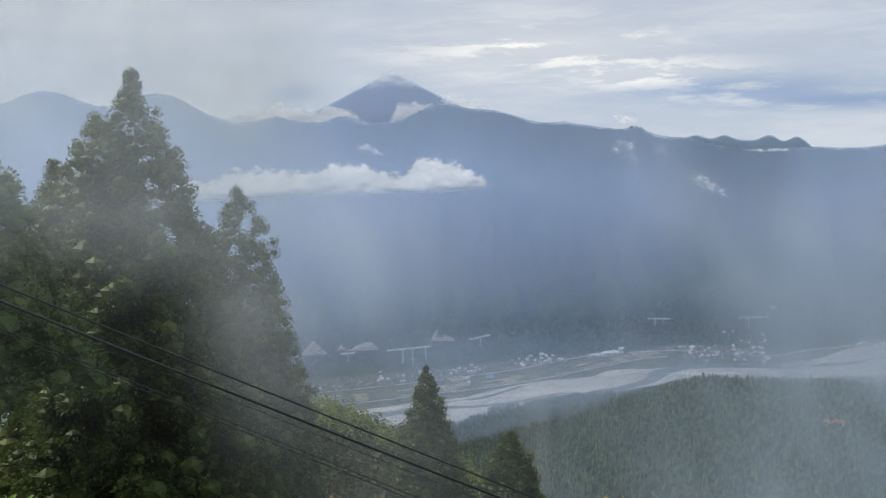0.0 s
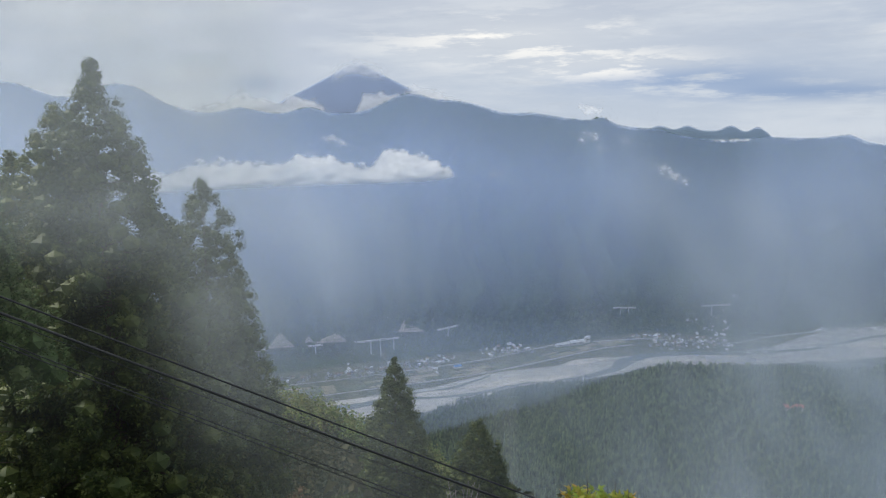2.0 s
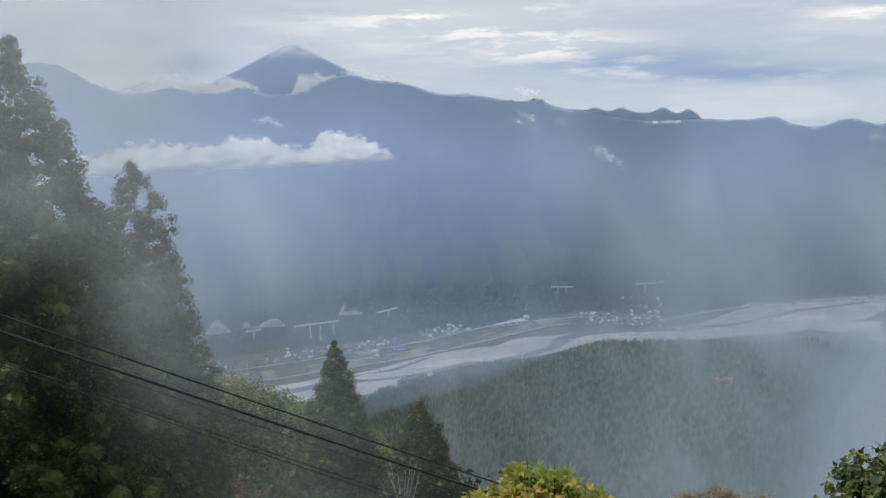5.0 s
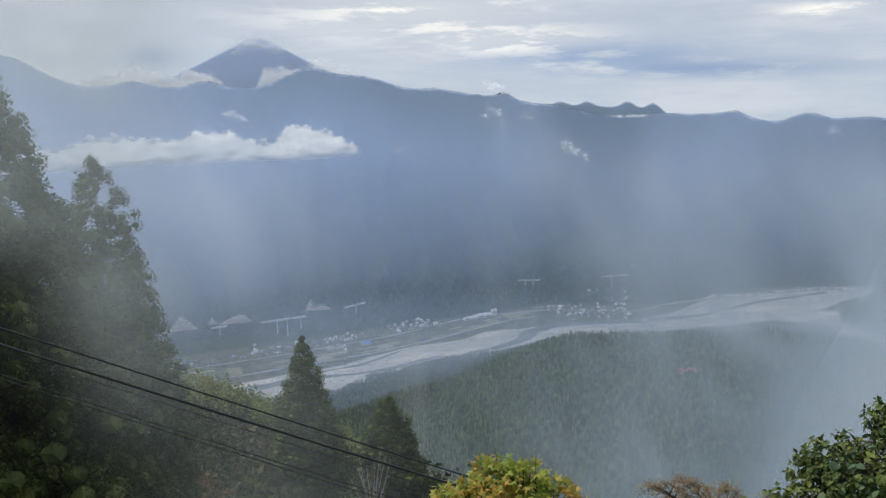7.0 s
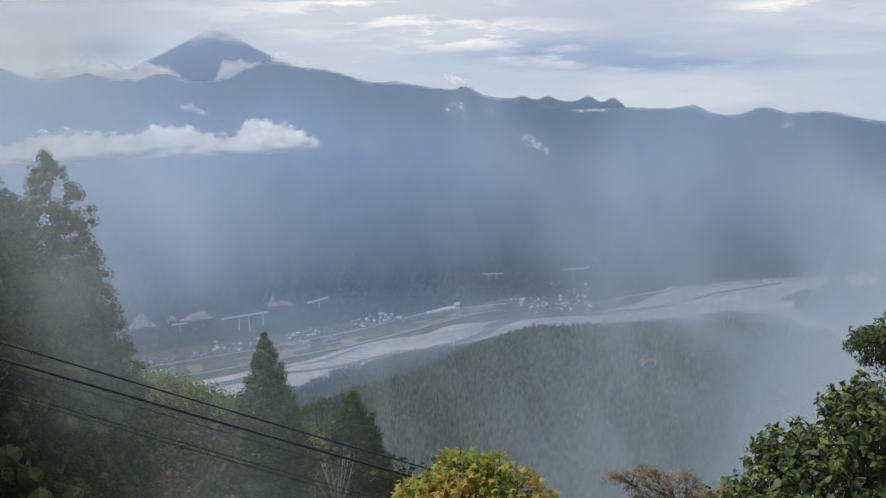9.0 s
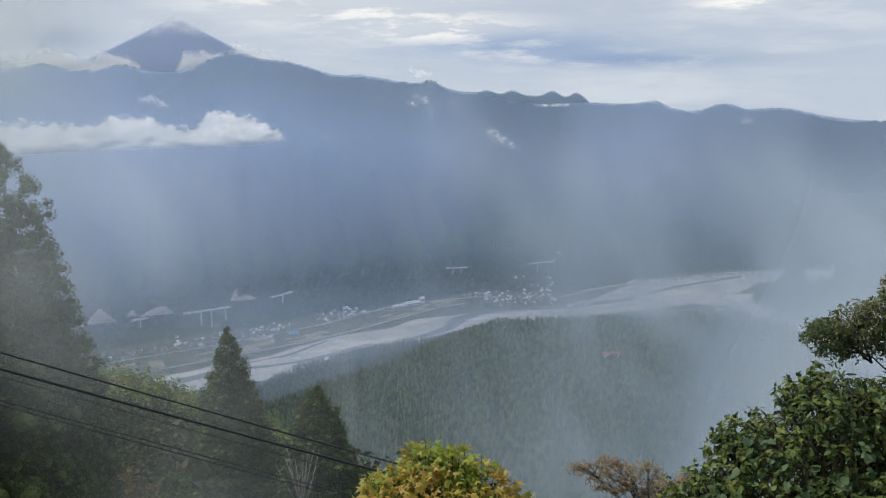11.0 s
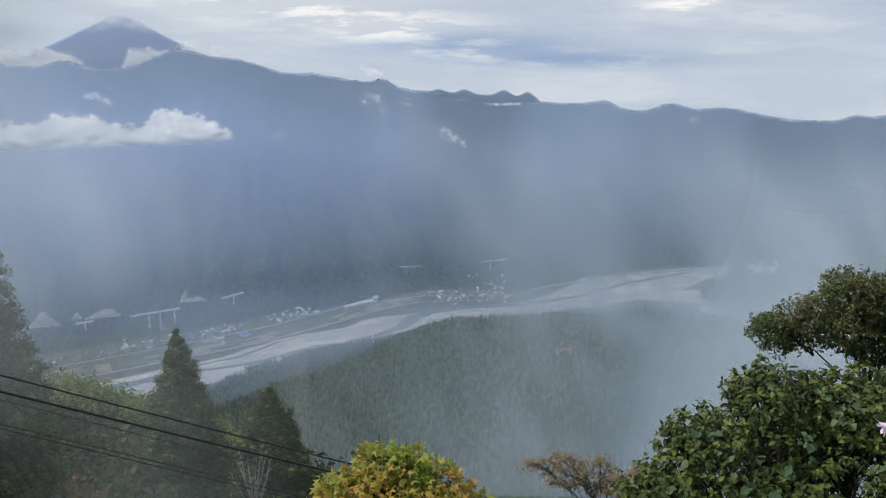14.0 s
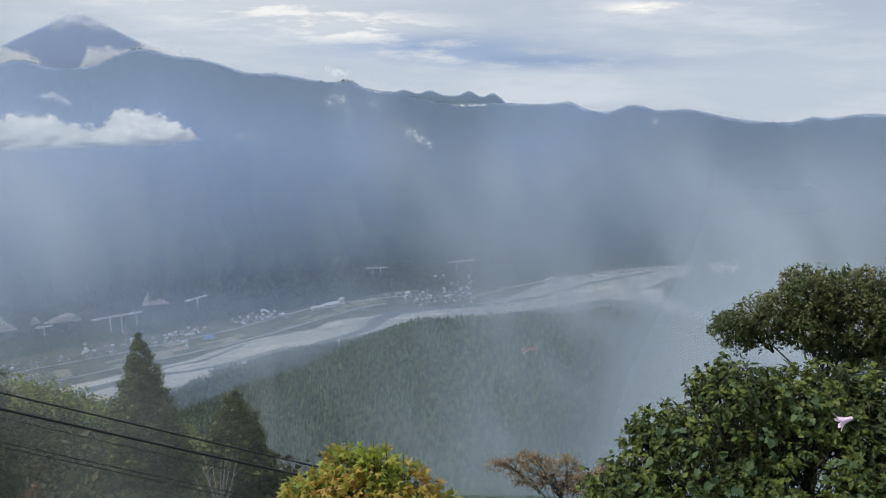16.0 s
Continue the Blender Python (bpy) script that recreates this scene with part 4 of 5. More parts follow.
M_TWIG = material("dark_twig", two_scale((0.035, 0.03, 0.025), (0.06, 0.05, 0.04), (0.09, 0.08, 0.07), 6.0, 60.0, 0.4, 0.003), 0.9, 0.2)
M_PETAL = material("pale_pink_petal", two_scale((0.72, 0.52, 0.66), (0.80, 0.66, 0.76), (0.62, 0.40, 0.56), 20.0, 90.0, 0.1, 0.002), 0.6, 0.3)

SMALL = (np.array([(0, 0, 0), (0.45, 0.27, 0.05), (1, 0, -0.2), (0.45, -0.27, 0.05), (0.5, 0, -0.03)], float), np.array([(0, 4, 1), (4, 2, 1), (0, 3, 4), (4, 3, 2)]))
OVATE, SLIM, MAPLE = leaf_shape(0.30, 0.22, 0.07), leaf_shape(0.13, 0.15, 0.04), maple_shape()
SHRUB_LUMPS = [(a - 0.5, e + 0.7, r, q) for a, e, r, q in [(47, -27.5, 3.6, 0.52), (41.8, -26.5, 3.5, 0.36), (53, -25.5, 3.7, 0.52), (39.2, -26.3, 3.45, 0.24), (43.6, -22.6, 3.6, 0.27),
               (48.5, -22.2, 3.7, 0.30), (37.0, -29.6, 3.3, 0.25), (58, -24, 3.8, 0.55), (53.5, -21.8, 3.8, 0.30)]]


def scattered(seed, n, azs, els, r, sizes, within):
    """Small lumps scattered inside an outline given in directions from the lookout."""
    rng, out = random.Random(seed), []
    while len(out) < n:
        a, e = rng.uniform(*azs), rng.uniform(*els)
        if within(a, e):
            out.append((a, e, r + rng.uniform(-0.35, 0.35), rng.uniform(*sizes)))
    return out


def foot_of(azimuth, r, sink=0.1):
    p = polar(azimuth, r, 0)
    return (p.x, p.y, float(land_at(p.x, p.y)[0]) - sink)


plant("shrub", "dense glossy green shrub leaning over the slope", "shrub", foot_of(48, 3.9), SHRUB_LUMPS, 8500, 0.6, OVATE, 0.029, M_SHRUB, 31, 300, flat=0.9, stem_r=0.012, forks=3, whorl=5, droop=0.3, holes=5.0)
# Added core of narrow leaves, coloured dark for the shade inside the green shrub.
plant("shrub", "narrow-leaved filling inside the green shrub, darkened for inner shade", "shrub", foot_of(46, 4.05), [(a + 0.5, e - 0.2, r + 0.1, q * 0.97) for a, e, r, q in SHRUB_LUMPS], 6500, 0.3, SLIM, 0.046, M_SHRUB_SHADE, 32, 120, flat=0.9, stem_r=0.010, forks=4, whorl=6, droop=0.2)
plant("shrub", "low shrub with narrow pointed green leaves", "shrub", foot_of(33.5, 3.6), [(33.5, -31.2, 3.4, 0.15), (36.0, -30.0, 3.4, 0.15), (31.4, -32.2, 3.4, 0.13), (34.8, -32.5, 3.3, 0.2)], 420, 0.5, SLIM, 0.07, M_NARROW, 33, 150, droop=-0.3, stem_r=0.008, forks=2, whorl=7)
M_VINE = leaf_material("pale_vine_leaves", (0.045, 0.085, 0.035), (0.075, 0.125, 0.05), (0.11, 0.16, 0.06), 4.0, 0.55, 0.25)
ROUND = leaf_shape(0.42, 0.15, 0.05)
plant("vine", "pale round-leaved vine climbing over the shrub", "vine", foot_of(43.5, 3.75), [(42.5, -25.5, 3.42, 0.30), (45.5, -22.6, 3.5, 0.26), (46.0, -27.0, 3.4, 0.42), (38.8, -28.5, 3.3, 0.25)], 230, 0.85, ROUND, 0.034, M_VINE, 34, 200, flat=0.95, stem_r=0.005, forks=1, whorl=3, droop=0.4, holes=6.0)
plant("maple_tree", "young maple with yellow, orange and green autumn leaves", "tree", foot_of(14.4, 4.5), [(13.2, -27.55, 4.4, 0.17), (15.5, -27.8, 4.4, 0.17), (10.4, -29.3, 4.35, 0.18), (18.0, -29.1, 4.4, 0.19),
      (14.2, -30.6, 4.3, 0.34), (20.6, -31.0, 4.4, 0.19), (8.6, -31.2, 4.3, 0.18), (17.4, -31.3, 4.25, 0.24)], 3600, 0.6, MAPLE, 0.052, M_MAPLE, 41, 300, droop=0.75, flat=0.95, stem_r=0.02, forks=2)
plant("maple_tree", "green-leaved maple under the yellow one", "tree", foot_of(14.0, 4.75), [(13.2, -28.0, 4.5, 0.15), (15.7, -28.6, 4.5, 0.15), (11.3, -30.2, 4.45, 0.22), (15.5, -31.2, 4.4, 0.32), (19.0, -30.9, 4.5, 0.2)],
      2600, 0.55, MAPLE, 0.052, M_MAPLE_GREEN, 42, 150, droop=0.75, stem_r=0.018, forks=2)
TREE_LUMPS = scattered(12, 110, (42.0, 56), (-18.0, -11.0), 9.3, (0.18, 0.30), lambda a, e: e < line(a, 41.8, -16.0, 43, -15.0, 45, -13.5, 46, -12.5, 50, -12.0, 62, -12.5) and e > line(a, 42, -17.6, 44.2, -17.6, 45.0, -16.5, 47.2, -16.3, 47.9, -17.4, 62, -17.6))
plant("tree", "small olive-green tree with bare lower branches", "tree", foot_of(48.5, 9.6), TREE_LUMPS, 27000, 0.35, SMALL, 0.041, M_TREE, 51, 0, flat=0.75, stem_r=0.013, forks=2, stem_mat=M_TWIG, split=(48.6, -19.8, 9.4), low=0.7, whorl=4)
BROWN_LUMPS = scattered(9, 85, (25.0, 34.8), (-28.9, -25.9), 9.0, (0.09, 0.18), lambda a, e: line(a, 25, -27.2, 27, -28.3, 30, -28.9, 34, -29) < e < line(a, 25, -26.7, 26.5, -26.3, 30, -26.35, 34, -26.3, 35, -26.9))
plant("bush", "thin bush with dry reddish-brown leaves", "bush", foot_of(30.0, 9.4), BROWN_LUMPS, 4200, 0.0, SMALL, 0.024, M_BROWN, 61, 0, flat=0.6, stem_r=0.006, forks=2, stem_mat=M_TWIG, split=(31.0, -31.0, 9.2), low=0.8, whorl=3)
plant("bush", "bright green bush below the cedars", "bush", foot_of(-29.2, 11.5), [(-29.6, -24.6, 11, 0.28), (-31.5, -24.2, 11, 0.4), (-28.6, -25.6, 11, 0.3)], 900, 0.5, OVATE, 0.12, M_FRESH, 71, 0, droop=0.1, stem_r=0.02)


def shoots():
    """Bare upright shoots standing out of the maple."""
    for a, e0, e1, r in ((13.35, -26.3, -24.75, 4.4), (15.5, -27.2, -25.15, 4.4), (16.5, -27.5, -25.7, 4.42), (17.9, -28.4, -26.35, 4.42), (20.3, -29.6, -28.2, 4.4)):
        p, q = polar(a, r, elevation=e0), polar(a - 0.1, r, elevation=e1)
        ob = thing("bare_shoot", "thin dark leafless shoot standing in the maple", "twig", p - Vector((0, 0, 0.6)), group="bare shoots")
        bm = bmesh.new()
        tube(bm, [(0, 0, 0), (0, 0, 0.6), (q - p) * 0.5 + Vector((0.002, 0, 0.6)), q - p + Vector((0, 0, 0.6))], [0.004, 0.0035, 0.003, 0.0012], 6)
        part("stalk", bm, M_TWIG, ob)


shoots()


def flower(azimuth, e, r):
    """A trumpet flower hanging sideways on a short stalk."""
    ob = thing("flower", "pale pink trumpet flower in the green shrub", "flower", polar(azimuth, r, elevation=e))
    side = Vector((-0.85, 0.45, -0.4)).normalized()
    u = side.cross(Vector((0, 0, 1))).normalized()
    w = u.cross(side)
    for k in range(6):
        a = 2 * math.pi * k / 6
        o = u * math.cos(a) + w * math.sin(a)
        t = u * -math.sin(a) + w * math.cos(a)
        bm = bmesh.new()
        rows = []
        for s, out_, half in ((0, 0.004, 0.003), (0.022, 0.007, 0.006), (0.042, 0.014, 0.010), (0.056, 0.028, 0.008), (0.06, 0.036, 0.001)):
            c = side * s + o * out_
            rows.append([bm.verts.new(c + t * half), bm.verts.new(c + o * 0.003), bm.verts.new(c - t * half)])
        for r0, r1 in zip(rows, rows[1:]):
            for j in range(2):
                bm.faces.new((r0[j], r0[j + 1], r1[j + 1], r1[j])).smooth = True
        part("petal", bm, M_PETAL, ob)
    bm = bmesh.new()
    tube(bm, [side * 0.005, -side * 0.02 + Vector((0, 0, -0.005)), -side * 0.07 + Vector((0, 0, -0.05))], [0.006, 0.004, 0.003], 6)
    part("stalk", bm, M_SHRUB, ob, "green flower stalk")


flower(50.5, -21.0, 3.3)


def dome_on_post(azimuth, e, r):
    """A small white dome of unknown kind, on an added post and collar."""
    head = polar(azimuth, r, elevation=e)
    foot = Vector(foot_of(azimuth, r))
    ob = thing("garden_lamp", "small white dome below the cedars, set on an added thin post", "lamp", foot)
    bm = bmesh.new()
    tube(bm, [(0, 0, 0), (0, 0, head.z - foot.z - 0.07)], [0.03, 0.025], 8)
    part("post", bm, M_TWIG, ob)
    bm = bmesh.new()
    bmesh.ops.create_uvsphere(bm, u_segments=20, v_segments=12, radius=0.08, matrix=Matrix.Translation((0, 0, head.z - foot.z)))
    for f in bm.faces:
        f.smooth = True
    part("globe", bm, M_GLOBE, ob, "white rounded top")
    bm = bmesh.new()
    tube(bm, [(0, 0, head.z - foot.z - 0.1), (0, 0, head.z - foot.z - 0.06)], [0.04, 0.055], 10)
    part("collar", bm, M_TWIG, ob)


M_GLOBE = material("white_globe", two_scale((0.74, 0.77, 0.82), (0.80, 0.82, 0.85), (0.68, 0.70, 0.74), 4.0, 40.0, 0.05, 0.002), 0.35, 0.4)
dome_on_post(-26.85, -23.75, 12.0)


def twig_tree(name, label, azimuth, r, e_top, spread, mat, seed):
    """A leafless little tree: forking branches from one trunk."""
    rng = random.Random(seed)
    base = Vector(foot_of(azimuth, r))
    top = EYE_Z + r * math.tan(radians(e_top)) - base.z
    ob = thing(name, label, "tree", base)
    trunk = bmesh.new()
    tube(trunk, [(0, 0, 0), (0.1, 0, top * 0.3), (0, 0.1, top * 0.6)], [0.16, 0.13, 0.09], 8)
    part("trunk", trunk, mat, ob)
    for k in range(12):
        a = k * 2.4
        bm = bmesh.new()
        p = Vector((0, 0.05, top * (0.4 + 0.018 * k)))
        q = Vector((math.cos(a) * spread * rng.uniform(0.5, 1), math.sin(a) * spread * rng.uniform(0.5, 1), top * rng.uniform(0.82, 1.0)))
        mid = p.lerp(q, 0.5) + Vector((0, 0, -0.15))
        tube(bm, [p, mid, q], [0.05, 0.035, 0.012], 5)
        for j in range(5):
            s = p.lerp(q, 0.4 + 0.12 * j)
            tube(bm, [s, s + Vector((rng.uniform(-1, 1), rng.uniform(-1, 1), rng.uniform(0.3, 1.1))) * spread * 0.3], [0.02, 0.006], 4)
        part("branch", bm, mat, ob)


M_DRY = material("pale_dry_wood", two_scale((0.20, 0.18, 0.17), (0.28, 0.25, 0.23), (0.13, 0.12, 0.11), 1.0, 12.0, 0.3, 0.01), 0.9, 0.2)
twig_tree("bare_tree", "leafless grey tree on the misty slope", 3.4, 48, -25.6, 1.6, M_DRY, 5)
M_BROWN_TREE = leaf_material("brown_crown_leaves", (0.10, 0.085, 0.035), (0.15, 0.12, 0.05), (0.17, 0.10, 0.05), 0.5, 0.7, 0.25)
conifer("broadleaf_tree", "rounded brownish tree in the mist below the cedars", -10.6, 52, -25.4, (0, 1.2, 0.1, 2.2, 0.3, 3.0, 0.6, 3.0, 1.0, 2.0), 240, 60, 0.6, 0.34, M_BROWN_TREE, 0.2)
conifer("broadleaf_tree", "dull green rounded tree on the misty slope", -5.2, 62, -26.0, (0, 1.2, 0.1, 2.4, 0.3, 3.2, 0.6, 3.2, 1.0, 2.0), 240, 60, 0.65, 0.36, M_CEDAR, 0.2)


# ---- valley: roads, fields, bridges, houses ----
def painted(name, c1, c2, c3, big=0.05, small=0.5, rough=0.8):
    return material(name, two_scale(c1, c2, c3, big, small, 0.2, 0.05), rough, 0.25)


M_WALLS = [painted("white_plaster", (0.72, 0.71, 0.68), (0.80, 0.79, 0.76), (0.60, 0.58, 0.55)), painted("cream_plaster", (0.60, 0.54, 0.45), (0.66, 0.60, 0.50), (0.50, 0.45, 0.38)),
           painted("grey_siding", (0.42, 0.43, 0.44), (0.50, 0.50, 0.50), (0.34, 0.34, 0.35))]
M_ROOFS = [painted("grey_roof_tile", (0.20, 0.21, 0.23), (0.27, 0.28, 0.30), (0.14, 0.15, 0.16)), painted("silver_metal_roof", (0.62, 0.64, 0.66), (0.72, 0.73, 0.74), (0.50, 0.52, 0.54), rough=0.45),
           painted("brown_roof_tile", (0.24, 0.16, 0.12), (0.30, 0.20, 0.15), (0.17, 0.12, 0.10)), painted("blue_metal_roof", (0.10, 0.28, 0.62), (0.14, 0.34, 0.70), (0.08, 0.22, 0.5), rough=0.5),
           painted("red_metal_roof", (0.36, 0.13, 0.10), (0.42, 0.17, 0.12), (0.28, 0.10, 0.08), rough=0.6)]
M_WINDOW = material("dark_window_glass", two_scale((0.03, 0.035, 0.04), (0.05, 0.055, 0.06), (0.02, 0.02, 0.03), 0.3, 2.0, 0.0, 0.01), 0.1, 0.6)


def house(label, w, d, h, wall, roof, category="house"):
    """A gabled house: walls, overhanging roof, windows on both long sides."""
    ob = thing("house", label, category)
    bm = bmesh.new()
    box(bm, (w, d, h + 1.0), (0, 0, h / 2 - 0.5))
    for s in (-1, 1):
        a, b, c = bm.verts.new((s * w / 2, -d / 2, h)), bm.verts.new((s * w / 2, d / 2, h)), bm.verts.new((s * w / 2, 0, h + d * 0.28))
        bm.faces.new((a, b, c))
    part("wall", bm, wall, ob)
    bm = bmesh.new()
    o, t = 0.8, 0.3
    ridge_z, eave_z = h + d * 0.28 + t, h - o * 0.56 + t
    prof = [(-d / 2 - o, eave_z), (0, ridge_z), (d / 2 + o, eave_z), (d / 2 + o, eave_z - t), (0, ridge_z - t), (-d / 2 - o, eave_z - t)]
    ends = [[bm.verts.new((s * (w / 2 + o), y, z)) for y, z in prof] for s in (-1, 1)]
    for k in range(6):
        bm.faces.new((ends[0][k], ends[0][(k + 1) % 6], ends[1][(k + 1) % 6], ends[1][k]))
    bm.faces.new((ends[0][0], ends[0][5], ends[0][4], ends[0][1]))
    bm.faces.new((ends[0][1], ends[0][4], ends[0][3], ends[0][2]))
    bm.faces.new((ends[1][1], ends[1][4], ends[1][5], ends[1][0]))
    bm.faces.new((ends[1][2], ends[1][3], ends[1][4], ends[1][1]))
    bmesh.ops.recalc_face_normals(bm, faces=bm.faces)
    part("roof", bm, roof, ob)
    me = None
    for s in (-1, 1):
        for k in (-1, 1):
            if me is None:
                bm = bmesh.new()
                box(bm, (w * 0.24, 0.16, h * 0.26), (0, 0, 0))
                win = part("window", bm, M_WINDOW, ob)
                me = win.data
            else:
                win = part("window", me, None, ob)
            win.location = (k * w * 0.25, s * (d / 2 + 0.03), h * 0.6)
    return ob


KINDS = [("white-walled house with a grey tiled roof", 8, 6, 4.6, 0, 0), ("white house with a pale metal roof", 8, 6, 4.4, 0, 1), ("cream house with a brown tiled roof", 8.5, 6.2, 4.6, 1, 2),
         ("grey house with a dark tiled roof", 8.5, 6.6, 5.0, 2, 0), ("long pale shed with a metal roof", 16, 7, 4.2, 0, 1), ("white house with a silver roof", 7.5, 6, 4.8, 0, 1)]


def build_villages():
    rng = random.Random(11)
    proto = {}
    # cluster: centre x, y, reach along the valley, reach across, direction, count
    clusters = [(-300, 1975, 95, 30, 0.25, 16), (-60, 2050, 120, 44, 0.28, 44), (60, 2110, 60, 28, 0.3, 12), (265, 2185, 70, 40, 0.4, 30), (-170, 2010, 60, 12, 0.28, 7),
                (830, 2235, 130, 75, 0.0, 60), (960, 2330, 50, 50, 0.5, 12), (720, 2300, 45, 20, 0.2, 8), (1085, 2500, 45, 25, 0.2, 9), (1480, 1800, 35, 150, 0.0, 34),
                (1500, 2325, 240, 18, 0.02, 40), (1980, 2315, 230, 18, -0.06, 34), (1420, 1940, 60, 25, 0.1, 10), (980, 2090, 40, 15, 0.2, 4)]
    taken = []
    for cx, cy, lx, ly, turn, count in clusters:
        for _ in range(count):
            for _try in range(30):
                u, v = rng.uniform(-1, 1) * lx, rng.gauss(0, 0.5) * ly
                x, y = cx + u * math.cos(turn) - v * math.sin(turn), cy + u * math.sin(turn) + v * math.cos(turn)
                if all((x - p) ** 2 + (y - q) ** 2 > 12 ** 2 for p, q in taken):
                    break
            else:
                continue
            taken.append((x, y))
            k = rng.choice((0, 0, 0, 1, 2, 2, 3, 3, 5, 4))
            m = Matrix.Translation((x, y, float(land_at(x, y)[0]))) @ Matrix.Rotation(turn + rng.choice((0, 0, math.pi / 2)) + rng.uniform(-0.2, 0.2), 4, "Z")
            if k not in proto:
                label, w, d, h, wall, roof = KINDS[k]
                ob = house(label, w, d, h, M_WALLS[wall], M_ROOFS[roof])
                tagged(ob, group="houses in the valley")
                ob.matrix_basis = m
                proto[k] = ob
            else:
                copy_thing(proto[k], m)


build_villages()


def stand(ob, x, y, turn=0.0, z=None):
    ob.matrix_basis = Matrix.Translation((x, y, float(land_at(x, y)[0]) if z is None else z)) @ Matrix.Rotation(turn, 4, "Z")


stand(house("low hall with a bright blue roof", 22, 12, 5, M_WALLS[0], M_ROOFS[3], "hall"), 118, 2040, 0.3)
stand(house("white factory hall with a pale roof", 46, 18, 9, M_WALLS[0], M_ROOFS[1], "factory"), 490, 2238, 0.25)
stand(house("tall white factory block with a pale roof", 14, 12, 17, M_WALLS[0], M_ROOFS[1], "factory"), 526, 2252, 0.25)
stand(house("long white warehouse with a pale roof", 40, 14, 7, M_WALLS[0], M_ROOFS[1], "warehouse"), 445, 2222, 0.3)
for q, w in ((27.35, 11), (27.95, 8)):
    p = polar(q, 905, 0)
    stand(house("red-roofed house in a clearing of the spur", w, 6, 4, M_WALLS[1], M_ROOFS[4]), p.x, p.y, -0.4, float(land_at(p.x, p.y)[0]) + 4.5)

# roads
LEVEE = [(-420, 1800, 2.5), (-200, 1850, 2.5), (-73, 1892, 2.6), (60, 1935, 2.6), (151, 1968, 2.8), (280, 2030, 2.8), (405, 2100, 2.8), (560, 2190, 3.0), (660, 2215, 3.0)]
ribbon("road", LEVEE, M_ROAD, 1.4, "pale road on the river levee", "road", step=10)
ribbon("road", [(-330, 1925, 2.5), (-120, 1985, 2.6), (40, 2040, 2.6), (200, 2105, 3.0), (345, 2190, 3.2), (430, 2236, 3.4), (560, 2262, 3.4), (700, 2278, 3.2), (850, 2235, 3.0), (960, 2200, 3.5), (1100, 2265, 3.5), (1320, 2320, 3.5), (1600, 2355, 3.5), (2100, 2320, 3.5)],
       M_ROAD, 1.7, "pale valley road past the villages", "road", step=10)
ribbon("road", [(120, 1700, 2.5), (96, 1725, 3.0), (90, 1755, 3.2), (110, 1782, 3.0), (150, 1800, 2.6)], M_ROAD, 6.0, "pale bend of a road at the foot of the spur", "road", step=6)
ribbon("road", [(700, 1992, 4), (800, 2002, 4), (900, 1998, 4)], M_SAND, 1.6, "pale bank road along the river", "road", step=8)

# sandbars in the river
for k, (x, y, ln, w, turn) in enumerate(((-150, 1790, 90, 14, 0.25), (20, 1830, 80, 12, 0.3), (230, 1900, 110, 20, 0.28), (360, 1925, 70, 18, 0.3), (480, 2060, 90, 26, 0.35), (720, 2045, 120, 16, -0.05), (1000, 2060, 90, 10, 0.1), (1180, 2030, 130, 24, 0.05), (1330, 2150, 140, 26, 0.05), (1500, 2050, 120, 30, 0.1))):
    c, s = math.cos(turn), math.sin(turn)
    ribbon("sandbar", [(x - ln * c, y - ln * s, 1.0), (x - ln * 0.4 * c, y - ln * 0.4 * s - 4, w * 0.8), (x + ln * 0.3 * c, y + ln * 0.3 * s + 4, w), (x + ln * c, y + ln * s, 1.0)], M_SAND, 1.5, "pale sandbar in the river gravel", "sandbar", step=8, ragged=0.5, seed=k * 5 + 2)

# fields on the flat, in rows beside the river
FIELD_MATS = [painted("rice_stubble", (0.24, 0.22, 0.14), (0.29, 0.26, 0.17), (0.19, 0.18, 0.12), 0.03, 0.3, 0.95), painted("green_field", (0.115, 0.13, 0.075), (0.14, 0.155, 0.09), (0.095, 0.11, 0.065), 0.03, 0.3, 0.95),
              painted("fallow_field", (0.28, 0.24, 0.18), (0.33, 0.29, 0.22), (0.22, 0.20, 0.15), 0.03, 0.3, 0.95), painted("dark_green_plot", (0.085, 0.105, 0.06), (0.11, 0.13, 0.075), (0.07, 0.085, 0.05), 0.03, 0.3, 0.95)]


def build_fields():
    rng = random.Random(5)
    path = np.array(LEVEE)
    s = np.r_[0, np.cumsum(np.hypot(*np.diff(path[:, :2], axis=0).T))]
    pos = 20.0
    while pos < s[-1] - 40:
        length = rng.uniform(26, 60)
        off = 9.0
        for _row in range(rng.choice((2, 3, 4))):
            wide = rng.uniform(12, 26)
            x, y = np.interp(pos, s, path[:, 0]), np.interp(pos, s, path[:, 1])
            x2, y2 = np.interp(pos + length, s, path[:, 0]), np.interp(pos + length, s, path[:, 1])
            turn = math.atan2(y2 - y, x2 - x)
            cx, cy = (x + x2) / 2 - math.sin(turn) * (off + wide / 2), (y + y2) / 2 + math.cos(turn) * (off + wide / 2)
            r = math.hypot(cx, cy)
            if r + wide < mountain_foot(math.degrees(math.atan2(cx, cy))) + 15 and rng.random() < 0.9:
                bm = bmesh.new()
                box(bm, (length - rng.uniform(1, 5), wide - rng.uniform(0.8, 3), 1.6), (0, 0, 0))
                ob = part("field", bm, rng.choice(FIELD_MATS), None)
                ob.matrix_basis = Matrix.Translation((cx, cy, 0.1)) @ Matrix.Rotation(turn + rng.uniform(-0.03, 0.03), 4, "Z")
                tagged(ob, "flat cultivated plot on the valley floor", "field", "fields in the valley", "structure")
            off += wide
        pos += length


build_fields()


